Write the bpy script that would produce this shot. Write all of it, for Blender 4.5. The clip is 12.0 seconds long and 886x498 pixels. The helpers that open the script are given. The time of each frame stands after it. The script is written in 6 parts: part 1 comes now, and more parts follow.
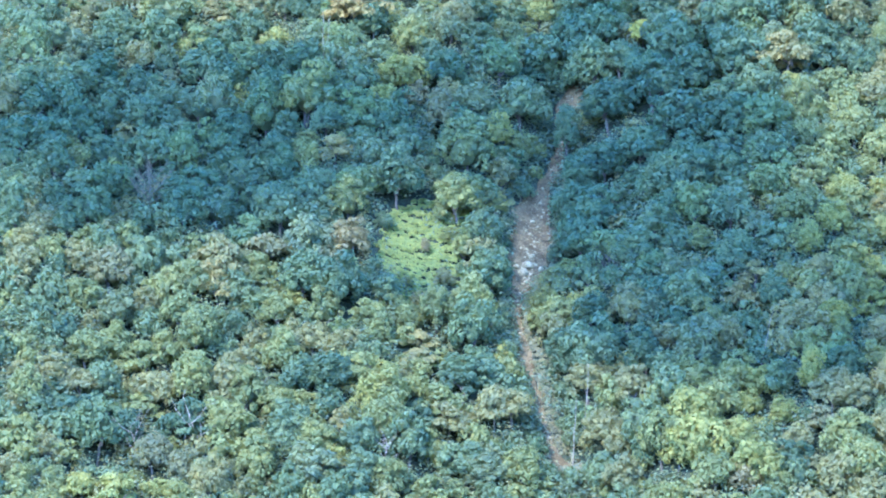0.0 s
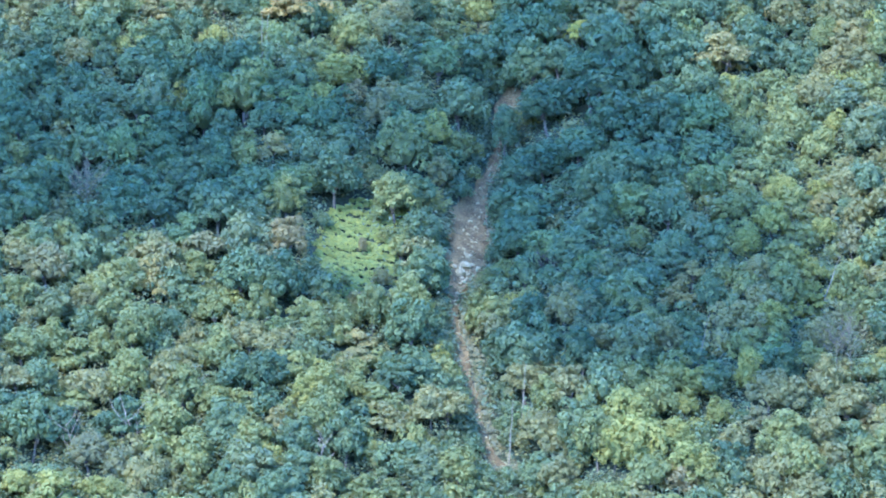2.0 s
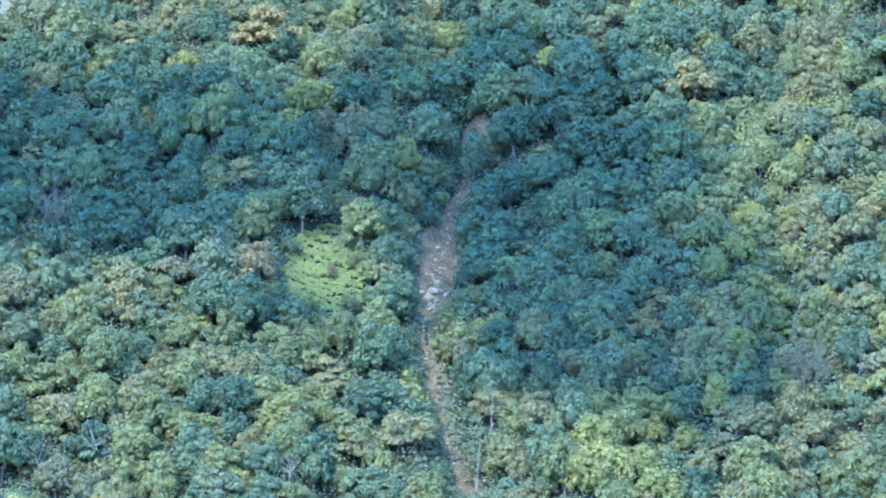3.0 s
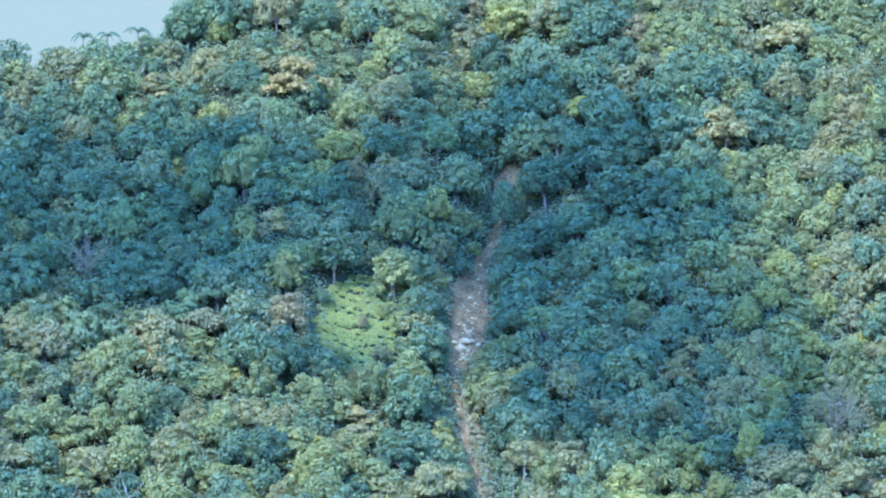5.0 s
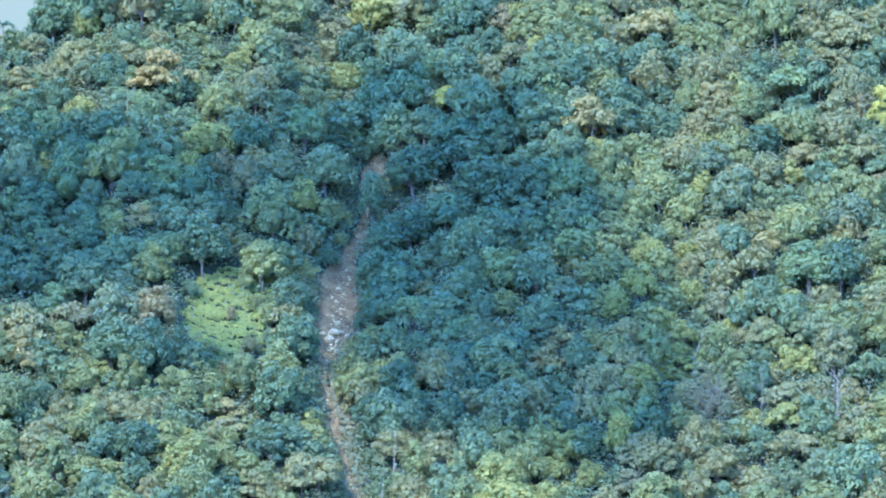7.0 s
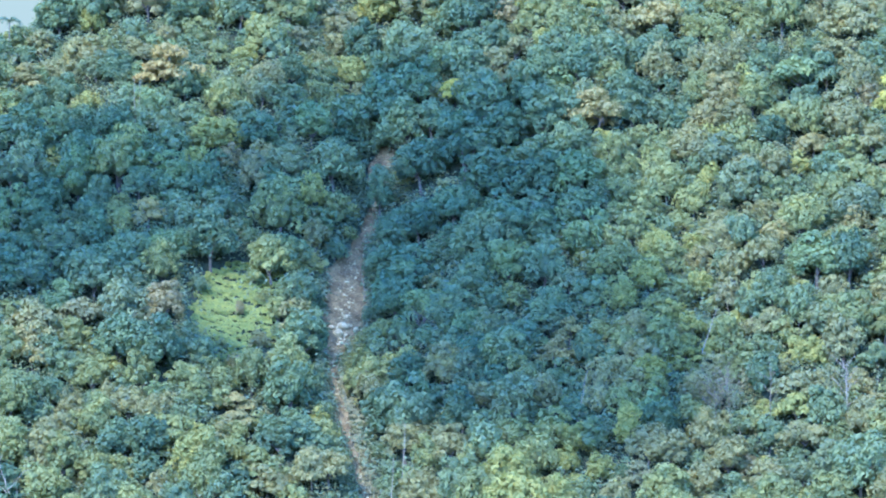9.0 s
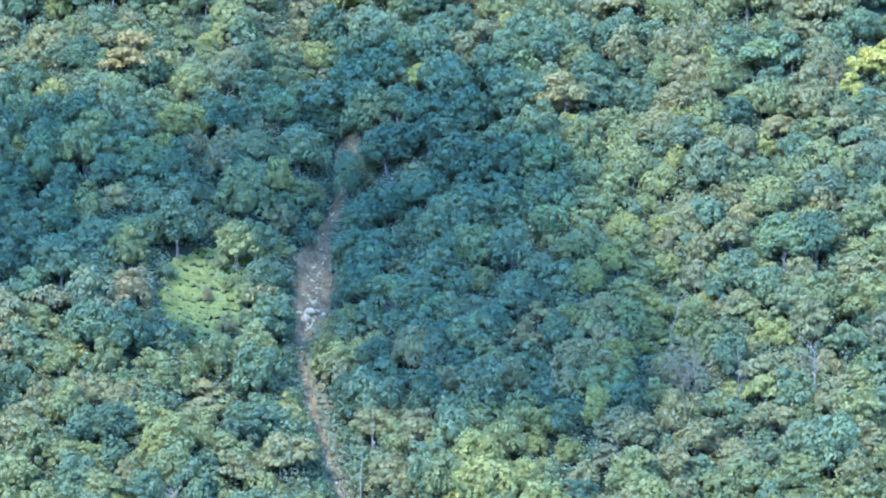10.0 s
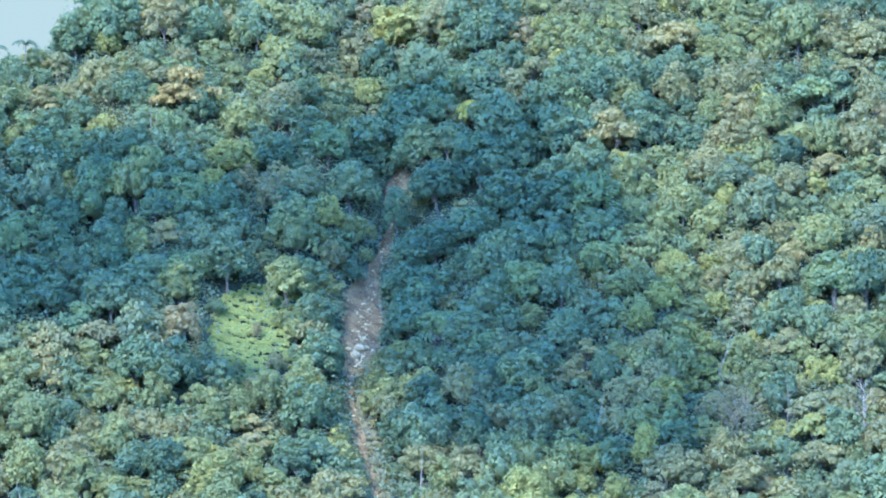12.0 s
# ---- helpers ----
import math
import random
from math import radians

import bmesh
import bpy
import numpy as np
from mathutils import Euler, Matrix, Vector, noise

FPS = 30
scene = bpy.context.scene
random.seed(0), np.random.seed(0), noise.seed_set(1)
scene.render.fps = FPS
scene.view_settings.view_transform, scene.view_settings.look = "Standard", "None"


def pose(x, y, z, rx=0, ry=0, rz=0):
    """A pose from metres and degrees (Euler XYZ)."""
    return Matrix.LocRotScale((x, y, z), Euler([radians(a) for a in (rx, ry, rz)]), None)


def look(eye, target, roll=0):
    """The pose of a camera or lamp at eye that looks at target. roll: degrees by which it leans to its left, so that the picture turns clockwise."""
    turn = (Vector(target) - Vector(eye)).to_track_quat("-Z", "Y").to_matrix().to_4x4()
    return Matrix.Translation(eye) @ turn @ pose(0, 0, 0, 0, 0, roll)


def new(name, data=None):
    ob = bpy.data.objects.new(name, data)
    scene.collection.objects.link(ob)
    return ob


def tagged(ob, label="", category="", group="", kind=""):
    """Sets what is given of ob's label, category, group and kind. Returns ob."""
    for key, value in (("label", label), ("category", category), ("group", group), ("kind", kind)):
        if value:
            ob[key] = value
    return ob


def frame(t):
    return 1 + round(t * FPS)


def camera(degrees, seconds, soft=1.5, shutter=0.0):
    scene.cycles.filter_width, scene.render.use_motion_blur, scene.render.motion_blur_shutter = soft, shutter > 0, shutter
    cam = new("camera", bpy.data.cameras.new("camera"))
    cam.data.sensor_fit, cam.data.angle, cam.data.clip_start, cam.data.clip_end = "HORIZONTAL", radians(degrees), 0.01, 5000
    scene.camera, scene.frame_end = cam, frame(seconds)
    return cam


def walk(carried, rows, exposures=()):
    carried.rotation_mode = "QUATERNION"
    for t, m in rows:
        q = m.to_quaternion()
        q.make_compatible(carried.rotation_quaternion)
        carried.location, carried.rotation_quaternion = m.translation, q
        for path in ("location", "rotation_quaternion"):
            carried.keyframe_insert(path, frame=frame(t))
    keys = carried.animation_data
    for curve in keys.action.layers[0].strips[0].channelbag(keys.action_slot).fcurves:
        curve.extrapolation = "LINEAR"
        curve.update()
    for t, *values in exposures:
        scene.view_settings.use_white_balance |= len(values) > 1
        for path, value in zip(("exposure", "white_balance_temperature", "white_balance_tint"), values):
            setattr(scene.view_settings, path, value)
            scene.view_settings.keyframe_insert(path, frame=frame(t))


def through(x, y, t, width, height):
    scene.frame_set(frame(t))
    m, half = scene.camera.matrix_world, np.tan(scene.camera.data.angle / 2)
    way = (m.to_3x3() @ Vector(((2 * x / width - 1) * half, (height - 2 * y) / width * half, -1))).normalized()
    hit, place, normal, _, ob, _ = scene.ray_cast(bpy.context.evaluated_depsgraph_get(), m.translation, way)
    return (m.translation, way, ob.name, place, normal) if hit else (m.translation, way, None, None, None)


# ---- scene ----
EYE = (0.0, 0.0, 45.0)

# ---- camera: turns on one spot; seconds, aim across and up at 900 m, lean ----
cam = camera(11.0, 12.0, soft=1.95)
AIMS = [
    (0.0, -13.30, 91.19, -0.36),
    (0.5, -1.64, 89.87, -0.23),
    (1.0, 2.56, 89.41, -0.21),
    (1.5, 0.87, 90.21, -0.11),
    (2.0, -1.07, 91.06, -0.05),
    (2.5, -0.03, 92.16, 0.01),
    (3.0, 5.15, 96.15, 0.10),
    (3.2, 8.17, 97.89, 0.10),
    (4.8, 0.07, 105.72, -0.23),
    (5.0, -1.03, 106.05, -0.23),
    (5.5, 11.94, 107.56, -0.26),
    (6.0, 22.07, 106.43, -0.59),
    (6.5, 25.06, 105.11, -0.77),
    (7.0, 24.85, 103.94, -0.91),
    (7.2, 23.33, 103.87, -0.90),
    (8.8, 22.71, 103.88, -1.30),
    (9.0, 23.26, 102.56, -1.34),
    (9.5, 27.11, 100.69, -1.57),
    (10.0, 29.62, 99.39, -1.79),
    (10.5, 31.67, 97.98, -1.98),
    (11.0, 30.41, 97.06, -1.71),
    (11.5, 22.94, 102.16, -1.57),
    (12.0, 20.08, 106.88, -1.49),
]
walk(cam, [(t, look(EYE, (x, 900.0, z), lean)) for t, x, z, lean in AIMS], exposures=[(0.0, 2.54, 3760, 31.0), (0.7, 2.41, 3760, 31.0), (1.6, 2.32, 3760, 31.0), (5.0, 2.30, 3700, 31.0), (12.0, 2.37, 3780, 31.0)])

# ---- light: high sun from behind and to one side, open blue sky, one passing cloud ----
SUN = Vector((-0.38, -0.64, 0.67)).normalized()
world = bpy.data.worlds.new("sky")
scene.world = world
world.use_nodes = True
sky = world.node_tree.nodes.new("ShaderNodeTexSky")
sky.sky_type, sky.sun_disc = "NISHITA", False
sky.sun_elevation, sky.sun_rotation = math.asin(SUN.z), math.atan2(SUN.x, SUN.y)
sky.altitude, sky.air_density, sky.dust_density, sky.ozone_density = 300, 1.5, 1.2, 4.0
world.node_tree.links.new(sky.outputs[0], world.node_tree.nodes["Background"].inputs[0])
world.node_tree.nodes["Background"].inputs[1].default_value = 0.15
sun = new("sun", bpy.data.lights.new("sun", "SUN"))
sun.data.energy, sun.data.angle, sun.data.color = 2.18, radians(0.53), (1.0, 0.71, 0.275)
sun.matrix_world = look(SUN * 500, (0, 0, 0))


def backdrop():
    """The pale hazy sky low over the horizon, far beyond the mountain."""
    m = bpy.data.materials.new("pale_sky")
    m.use_nodes = True
    nt = m.node_tree
    nt.nodes.remove(nt.nodes["Principled BSDF"])
    tc, sep, cr, em = (nt.nodes.new(n) for n in ("ShaderNodeTexCoord", "ShaderNodeSeparateXYZ", "ShaderNodeValToRGB", "ShaderNodeEmission"))
    nt.links.new(tc.outputs["Generated"], sep.inputs[0])
    nt.links.new(sep.outputs["Z"], cr.inputs["Fac"])
    cr.color_ramp.elements[0].color, cr.color_ramp.elements[1].color = (0.156, 0.142, 0.056, 1), (0.140, 0.130, 0.056, 1)
    nt.links.new(cr.outputs["Color"], em.inputs["Color"])
    nt.links.new(em.outputs[0], nt.nodes["Material Output"].inputs["Surface"])
    verts = [(4600 * math.sin(radians(a)), 4600 * math.cos(radians(a)), z) for z in (-40, 1300) for a in range(-30, 31, 5)]
    faces = [(k, k + 1, k + 14, k + 13) for k in range(12)]
    me = bpy.data.meshes.new("backdrop")
    me.from_pydata(verts, [], faces)
    me.materials.append(m)
    tagged(new("backdrop", me), "pale hazy blue sky beyond the ridge", "sky", kind="structure")


backdrop()

# ---- shape of the land ----
def ramp(a, b, x):
    t = min(1.0, max(0.0, (x - a) / (b - a)))
    return t * t * (3 - 2 * t)


def blend(points, x):
    """Smooth curve through (x, value) points in rising x."""
    if x <= points[0][0]:
        return points[0][1]
    for (x0, v0), (x1, v1) in zip(points, points[1:]):
        if x <= x1:
            t = (x - x0) / (x1 - x0)
            return v0 + (v1 - v0) * t
    return points[-1][1]


# the scar's middle line and half width, against the distance y
GULLY_X = [(852, 10.3), (854, 9.6), (858, 7.2), (863, 5.7), (868, 4.7), (872, 3.6), (876, 2.7), (879, 2.6), (883, 1.4), (888, 1.0), (892, 1.3), (897, 3.0), (900, 3.4), (909, 4.2), (915, 4.6), (922, 6.6), (926, 8.5), (931, 9.8), (936, 10.6), (941, 11.6), (944, 12.5), (960, 14.0)]
GULLY_W = [(852, 2.2), (858, 1.4), (863, 1.05), (868, 1.1), (876, 1.35), (879, 1.4), (883, 1.0), (888, 0.75), (892, 1.4), (897, 3.1), (900, 3.7), (909, 3.9), (915, 3.4), (922, 1.5), (926, 1.8), (931, 1.2), (936, 0.8), (941, 2.5), (945, 2.5), (950, 0.5)]


def crest(x):
    return 149 + 1.0 * math.sin(x * 0.13) + 20 * ramp(-67, -54, x) + 60 * ramp(-40, 130, x) - 30 * ramp(-90, -260, x)


def foot(x, y):
    """Where the slope starts: deeper in the gully, nearer on the spurs."""
    g = blend(GULLY_X, y)
    away = 800 - 12 * ramp(18, 90, x) - 6 * ramp(-15, -70, x)
    away += 5.0 * math.exp(-((x - g) / 10) ** 2)
    away += 3.0 * math.sin(x * 0.09 + 0.8) + 2.0 * math.sin(x * 0.21 + y * 0.02)
    return away - 11 + 0.0006 * x * x * ramp(100, 200, abs(x))


def height(x, y):
    f = foot(x, y)
    up = 0.84 * (y - f)
    c = crest(x)
    down = c - 0.7 * (y - f - c / 0.84)
    d = max(0.0, 10 - abs(up - down)) / 10
    h = min(up, down) - d * d * 2.5
    d = max(0.0, 24 - abs(h)) / 24
    h = max(h, 0.0) + d * d * 6
    r = math.hypot(x, y)
    return max(h, 0) + 43.3 * math.exp(-(r / 160) ** 2)


# ---- materials ----
def shader(name):
    m = bpy.data.materials.new(name)
    m.use_nodes = True
    nt = m.node_tree
    return m, nt, nt.nodes["Principled BSDF"]


def noise_mix(nt, scale, low, high, detail=4.0, coords="Object", lo=0.35, hi=0.65):
    """A colour that wanders between two by noise of the given scale; returns the colour output."""
    tc = nt.nodes.new("ShaderNodeTexCoord")
    nz = nt.nodes.new("ShaderNodeTexNoise")
    nz.inputs["Scale"].default_value, nz.inputs["Detail"].default_value = scale, detail
    nt.links.new(tc.outputs[coords], nz.inputs["Vector"])
    cr = nt.nodes.new("ShaderNodeValToRGB")
    cr.color_ramp.elements[0].position, cr.color_ramp.elements[1].position = lo, hi
    cr.color_ramp.elements[0].color, cr.color_ramp.elements[1].color = (*low, 1), (*high, 1)
    nt.links.new(nz.outputs["Fac"], cr.inputs["Fac"])
    return cr.outputs["Color"]


def mixed(nt, a, b, fac, mode="MIX"):
    mx = nt.nodes.new("ShaderNodeMix")
    mx.data_type, mx.blend_type = "RGBA", mode
    for sock, v in ((mx.inputs[6], a), (mx.inputs[7], b), (mx.inputs[0], fac)):
        if hasattr(v, "is_output"):
            nt.links.new(v, sock)
        else:
            sock.default_value = v if not isinstance(v, tuple) else (*v, 1)
    return mx.outputs[2]


def bumped(nt, bsdf, scale, strength, distance=0.05):
    tc = nt.nodes.new("ShaderNodeTexCoord")
    nz = nt.nodes.new("ShaderNodeTexNoise")
    nz.inputs["Scale"].default_value, nz.inputs["Detail"].default_value = scale, 6
    nt.links.new(tc.outputs["Object"], nz.inputs["Vector"])
    bp = nt.nodes.new("ShaderNodeBump")
    bp.inputs["Strength"].default_value, bp.inputs["Distance"].default_value = strength, distance
    nt.links.new(nz.outputs["Fac"], bp.inputs["Height"])
    nt.links.new(bp.outputs[0], bsdf.inputs["Normal"])


def leaf_material(name, rough, spec, own=None, through=1.0):
    """Waxy leaves: the tree's own colour (or one given), varied leaf by leaf and by patches, partly let through."""
    m, nt, b = shader(name)
    info = nt.nodes.new("ShaderNodeObjectInfo")
    geo = nt.nodes.new("ShaderNodeNewGeometry")
    base = info.outputs["Color"] if own is None else own
    each = nt.nodes.new("ShaderNodeValToRGB")
    each.color_ramp.elements[0].color, each.color_ramp.elements[1].color = (0.87, 0.90, 0.97, 1), (1.14, 1.10, 0.96, 1)
    nt.links.new(geo.outputs["Random Per Island"], each.inputs["Fac"])
    c = mixed(nt, base, each.outputs["Color"], 1.0, "MULTIPLY")
    patch = noise_mix(nt, 1.6, (0.82, 0.88, 0.98), (1.18, 1.12, 0.94), 5.0)
    c = mixed(nt, c, patch, 1.0, "MULTIPLY")
    tree = nt.nodes.new("ShaderNodeValToRGB")
    tree.color_ramp.elements[0].color, tree.color_ramp.elements[1].color = (0.89, 0.92, 0.96, 1), (1.10, 1.07, 1.0, 1)
    nt.links.new(info.outputs["Random"], tree.inputs["Fac"])
    c = mixed(nt, c, tree.outputs["Color"], 1.0, "MULTIPLY")
    nt.links.new(c, b.inputs["Base Color"])
    b.inputs["Roughness"].default_value, b.inputs["Specular IOR Level"].default_value = rough, spec
    tr = nt.nodes.new("ShaderNodeBsdfTranslucent")
    nt.links.new(mixed(nt, c, (through * 1.12, through, through * 0.55), 1.0, "MULTIPLY"), tr.inputs["Color"])
    both = nt.nodes.new("ShaderNodeAddShader")
    nt.links.new(b.outputs[0], both.inputs[0])
    nt.links.new(tr.outputs[0], both.inputs[1])
    nt.links.new(both.outputs[0], nt.nodes["Material Output"].inputs["Surface"])
    return m


def plain_material(name, low, high, scale, rough=0.85, bump=0.5, fine=None):
    m, nt, b = shader(name)
    c = noise_mix(nt, scale, low, high)
    if fine:
        c = mixed(nt, c, noise_mix(nt, scale * 9, (0.7, 0.7, 0.7), (1.25, 1.25, 1.25)), 1.0, "MULTIPLY")
    nt.links.new(c, b.inputs["Base Color"])
    b.inputs["Roughness"].default_value, b.inputs["Specular IOR Level"].default_value = rough, 0.12
    if bump:
        bumped(nt, b, scale * 6, bump)
    return m


LEAF = leaf_material("waxy_leaves", 0.65, 0.07)
LARGE_LEAF = leaf_material("broad_glossy_leaves", 0.5, 0.12)
UNDER = leaf_material("undergrowth_leaves", 0.75, 0.1, own=(0.093, 0.120, 0.066))
SHRUB = leaf_material("shrub_leaves", 0.7, 0.12, own=(0.100, 0.122, 0.056))
PALE_SHRUB = leaf_material("olive_shrub_leaves", 0.7, 0.12, own=(0.124, 0.130, 0.053))
FERN = leaf_material("fern_fronds", 0.7, 0.07, own=(0.132, 0.156, 0.040))
GRASS = leaf_material("grass_blades", 0.7, 0.15, own=(0.159, 0.160, 0.087))
BARK = plain_material("grey_bark", (0.08, 0.074, 0.048), (0.18, 0.165, 0.11), 3.0)
PALE_BARK = plain_material("bleached_wood", (0.21, 0.19, 0.115), (0.36, 0.325, 0.21), 3.0)
DRY_BARK = plain_material("dry_grey_wood", (0.11, 0.102, 0.052), (0.20, 0.184, 0.098), 3.0)
FLOOR = plain_material("forest_floor", (0.034, 0.045, 0.022), (0.070, 0.082, 0.038), 0.15, 0.9, 0.6, fine=True)
# unseen valley floor made pale to bounce sunlight up under the crowns
BOUNCE_GROUND = plain_material("pale_bounce_ground", (0.30, 0.31, 0.25), (0.44, 0.45, 0.39), 0.01, 0.9, 0, fine=True)
SOIL = plain_material("bare_soil", (0.088, 0.064, 0.021), (0.19, 0.143, 0.049), 0.35, 0.9, 0.8, fine=True)
STONE = plain_material("pale_stone", (0.25, 0.215, 0.090), (0.40, 0.345, 0.148), 1.2, 0.75, 0.6, fine=True)
GRAVEL = plain_material("broken_stone", (0.095, 0.076, 0.030), (0.245, 0.203, 0.085), 0.9, 0.85, 0)
CLOUD = plain_material("cloud_white", (0.8, 0.8, 0.8), (0.86, 0.86, 0.86), 0.02, 1.0, 0)

# leaf colours: red and blue raised and tones drawn together to mimic haze
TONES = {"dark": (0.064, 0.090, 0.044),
         # deep is darkened and blued in its colour for cloud shade and haze
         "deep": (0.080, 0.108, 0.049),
         "green": (0.094, 0.121, 0.055),
         "fresh": (0.123, 0.138, 0.046),
         "lush": (0.104, 0.133, 0.051),
         "yellowgreen": (0.152, 0.160, 0.041),
         "olive": (0.128, 0.132, 0.051),
         "tan": (0.146, 0.140, 0.050),
         "brown": (0.113, 0.120, 0.055),
         "grey": (0.101, 0.121, 0.055),
         "russet": (0.128, 0.121, 0.053),
         "ochre": (0.168, 0.146, 0.046),
         "gold": (0.200, 0.200, 0.036)}


# ---- mesh helpers ----
def mesh_of(name, verts, faces, material):
    me = bpy.data.meshes.new(name)
    me.from_pydata([tuple(v) for v in verts], [], [tuple(f) for f in faces])
    me.materials.append(material)
    me.update()
    return me


def part(name, me, parent, label=""):
    ob = new(name, me)
    ob.parent = parent
    return tagged(ob, label)


ICO_V = np.array([(math.cos(a) * math.cos(e), math.sin(a) * math.cos(e), math.sin(e)) for a, e in
                  [(0, math.pi / 2)] + [(k * 1.2566, 0.4636) for k in range(5)] + [(k * 1.2566 + 0.6283, -0.4636) for k in range(5)] + [(0, -math.pi / 2)]])
ICO_F = [(0, 1 + k, 1 + (k + 1) % 5) for k in range(5)] + [(11, 6 + (k + 1) % 5, 6 + k) for k in range(5)] \
    + [(1 + k, 6 + k, 1 + (k + 1) % 5) for k in range(5)] + [(6 + k, 6 + (k + 1) % 5, 1 + (k + 1) % 5) for k in range(5)]


def finer(v, f):
    """Each triangle of a ball cut in four."""
    v, made, out = [np.array(q) for q in v], {}, []

    def middle(a, b):
        key = (min(a, b), max(a, b))
        if key not in made:
            made[key] = len(v)
            v.append((v[a] + v[b]) / np.linalg.norm(v[a] + v[b]))
        return made[key]
    for a, b, c in f:
        ab, bc, ca = middle(a, b), middle(b, c), middle(c, a)
        out += [(a, ab, ca), (ab, b, bc), (ca, bc, c), (ab, bc, ca)]
    return np.array(v), out


BALL_V, BALL_F = finer(ICO_V, ICO_F)


def unit(v):
    return v / (np.linalg.norm(v, axis=-1, keepdims=True) + 1e-9)


def leaves(rng, centres, ways, length, width, droop=0.25, small=False):
    """Folded diamond leaves (small ones: pointed) at the centres, facing the given ways; arrays of vertices and faces."""
    n = len(centres)
    nor = unit(ways)
    side = unit(np.cross(nor, rng.normal(size=(n, 3))))
    along = np.cross(nor, side)
    a = (length * rng.uniform(0.65, 1.35, n))[:, None]
    b = (width * rng.uniform(0.65, 1.35, n))[:, None]
    v = np.stack([centres + along * a - nor * a * droop, centres + side * b, centres - along * a - nor * a * droop, centres - side * b], 1).reshape(-1, 3)
    if small:
        v = np.stack([centres + along * a - nor * a * droop, centres - along * a * 0.6 + side * b * 1.3, centres - along * a * 0.6 - side * b * 1.3], 1).reshape(-1, 3)
    return v, np.arange(len(v)).reshape(n, -1)


def crown(seed, lobes, per, length, width, squash=(1.0, 1.0), spread=0.62, lobe=0.40, flat=0.66, low=-0.5, small=True, ball=True):
    """A crown about the origin, one unit in radius: domed clumps of leaves heaped round a hidden core, with hollows between the clumps."""
    rng = np.random.RandomState(seed)
    size = np.array((squash[0], squash[0], squash[1]))
    verts, faces, count = [], [], 0

    def add(v, f):
        nonlocal count
        verts.append(v)
        faces.extend(tuple(i + count for i in q) for q in f)
        count += len(v)
    if ball:
        lumps = np.array([0.9 + 0.3 * noise.noise(Vector(d) * 1.6 + Vector((seed * 7.3, 0, 0))) for d in BALL_V])
        add(BALL_V * lumps[:, None] * size * spread * 0.70, BALL_F)
    for n in range(lobes):
        z = 1 - (1 - low) * (n + 0.35 + rng.uniform(-0.3, 0.3)) / lobes
        z = max(-0.95, min(0.98, z))
        a, flatways = n * 2.4 + rng.uniform(-0.35, 0.35), math.sqrt(1 - z * z)
        out = np.array((math.cos(a) * flatways, math.sin(a) * flatways, z))
        centre = out * size * spread * rng.uniform(0.62, 1.38)
        r = lobe * rng.uniform(0.55, 1.45) * np.array((1, 1, flat * rng.uniform(0.85, 1.2)))
        shift = Vector((seed * 3.7 + n * 5.1, 0, 0))
        d = unit(rng.normal(size=(per * 2, 3)))
        lean = unit(out * 0.8 + np.array((0, 0, 0.55)))
        d = d[d @ lean > -0.3][:per]
        bumps = np.array([0.90 + 0.42 * noise.noise(Vector(q) * 2.2 + shift) for q in d])
        pos = centre + d * r * (bumps * rng.uniform(0.88, 1.10, len(d)))[:, None]
        face = unit(d / r) * 0.75 + np.array((0, 0, 0.30)) + rng.normal(size=d.shape) * 0.30
        v, f = leaves(rng, pos, face, length, width, 0.3, small)
        add(v, f.tolist())
    return np.concatenate(verts), faces


def tiered(seed, tiers, **settings):
    """A spreading crown of flat tiers, one above another on bare limbs, with gaps between."""
    rng = np.random.RandomState(seed)
    verts, faces, count = [], [], 0
    for n in range(tiers):
        a, far = n * 2.4 + rng.uniform(-0.4, 0.4), 0.70 * math.sqrt(n / tiers) * rng.uniform(0.8, 1.2)
        wide = rng.uniform(0.36, 0.55)
        v, f = crown(seed * 31 + n, squash=(1.0, 0.42), ball=False, low=0.1, **settings)
        verts.append(v * wide + np.array((far * math.cos(a), far * math.sin(a), 0.34 - 0.80 * far + rng.uniform(-0.34, 0.14))))
        faces += [tuple(i + count for i in q) for q in f]
        count += len(v)
    return np.concatenate(verts), faces


def tube(points, radii, sides=6):
    """A tapered tube through the points."""
    verts, faces = [], []
    for k, (p, r) in enumerate(zip(points, radii)):
        p = Vector(p)
        d = (Vector(points[min(k + 1, len(points) - 1)]) - Vector(points[max(k - 1, 0)])).normalized()
        s = d.cross(Vector((0.3, 1, 0.2))).normalized()
        u = d.cross(s)
        for j in range(sides):
            a = 2 * math.pi * j / sides
            verts.append(p + (s * math.cos(a) + u * math.sin(a)) * r)
    n = len(points)
    for k in range(n - 1):
        for j in range(sides):
            faces.append((k * sides + j, k * sides + (j + 1) % sides, (k + 1) * sides + (j + 1) % sides, (k + 1) * sides + j))
    faces.append(tuple(range(sides))[::-1])
    faces.append(tuple((n - 1) * sides + j for j in range(sides)))
    return verts, faces


def joined(pieces):
    verts, faces = [], []
    for v, f in pieces:
        faces += [tuple(i + len(verts) for i in q) for q in f]
        verts += list(v)
    return verts, faces


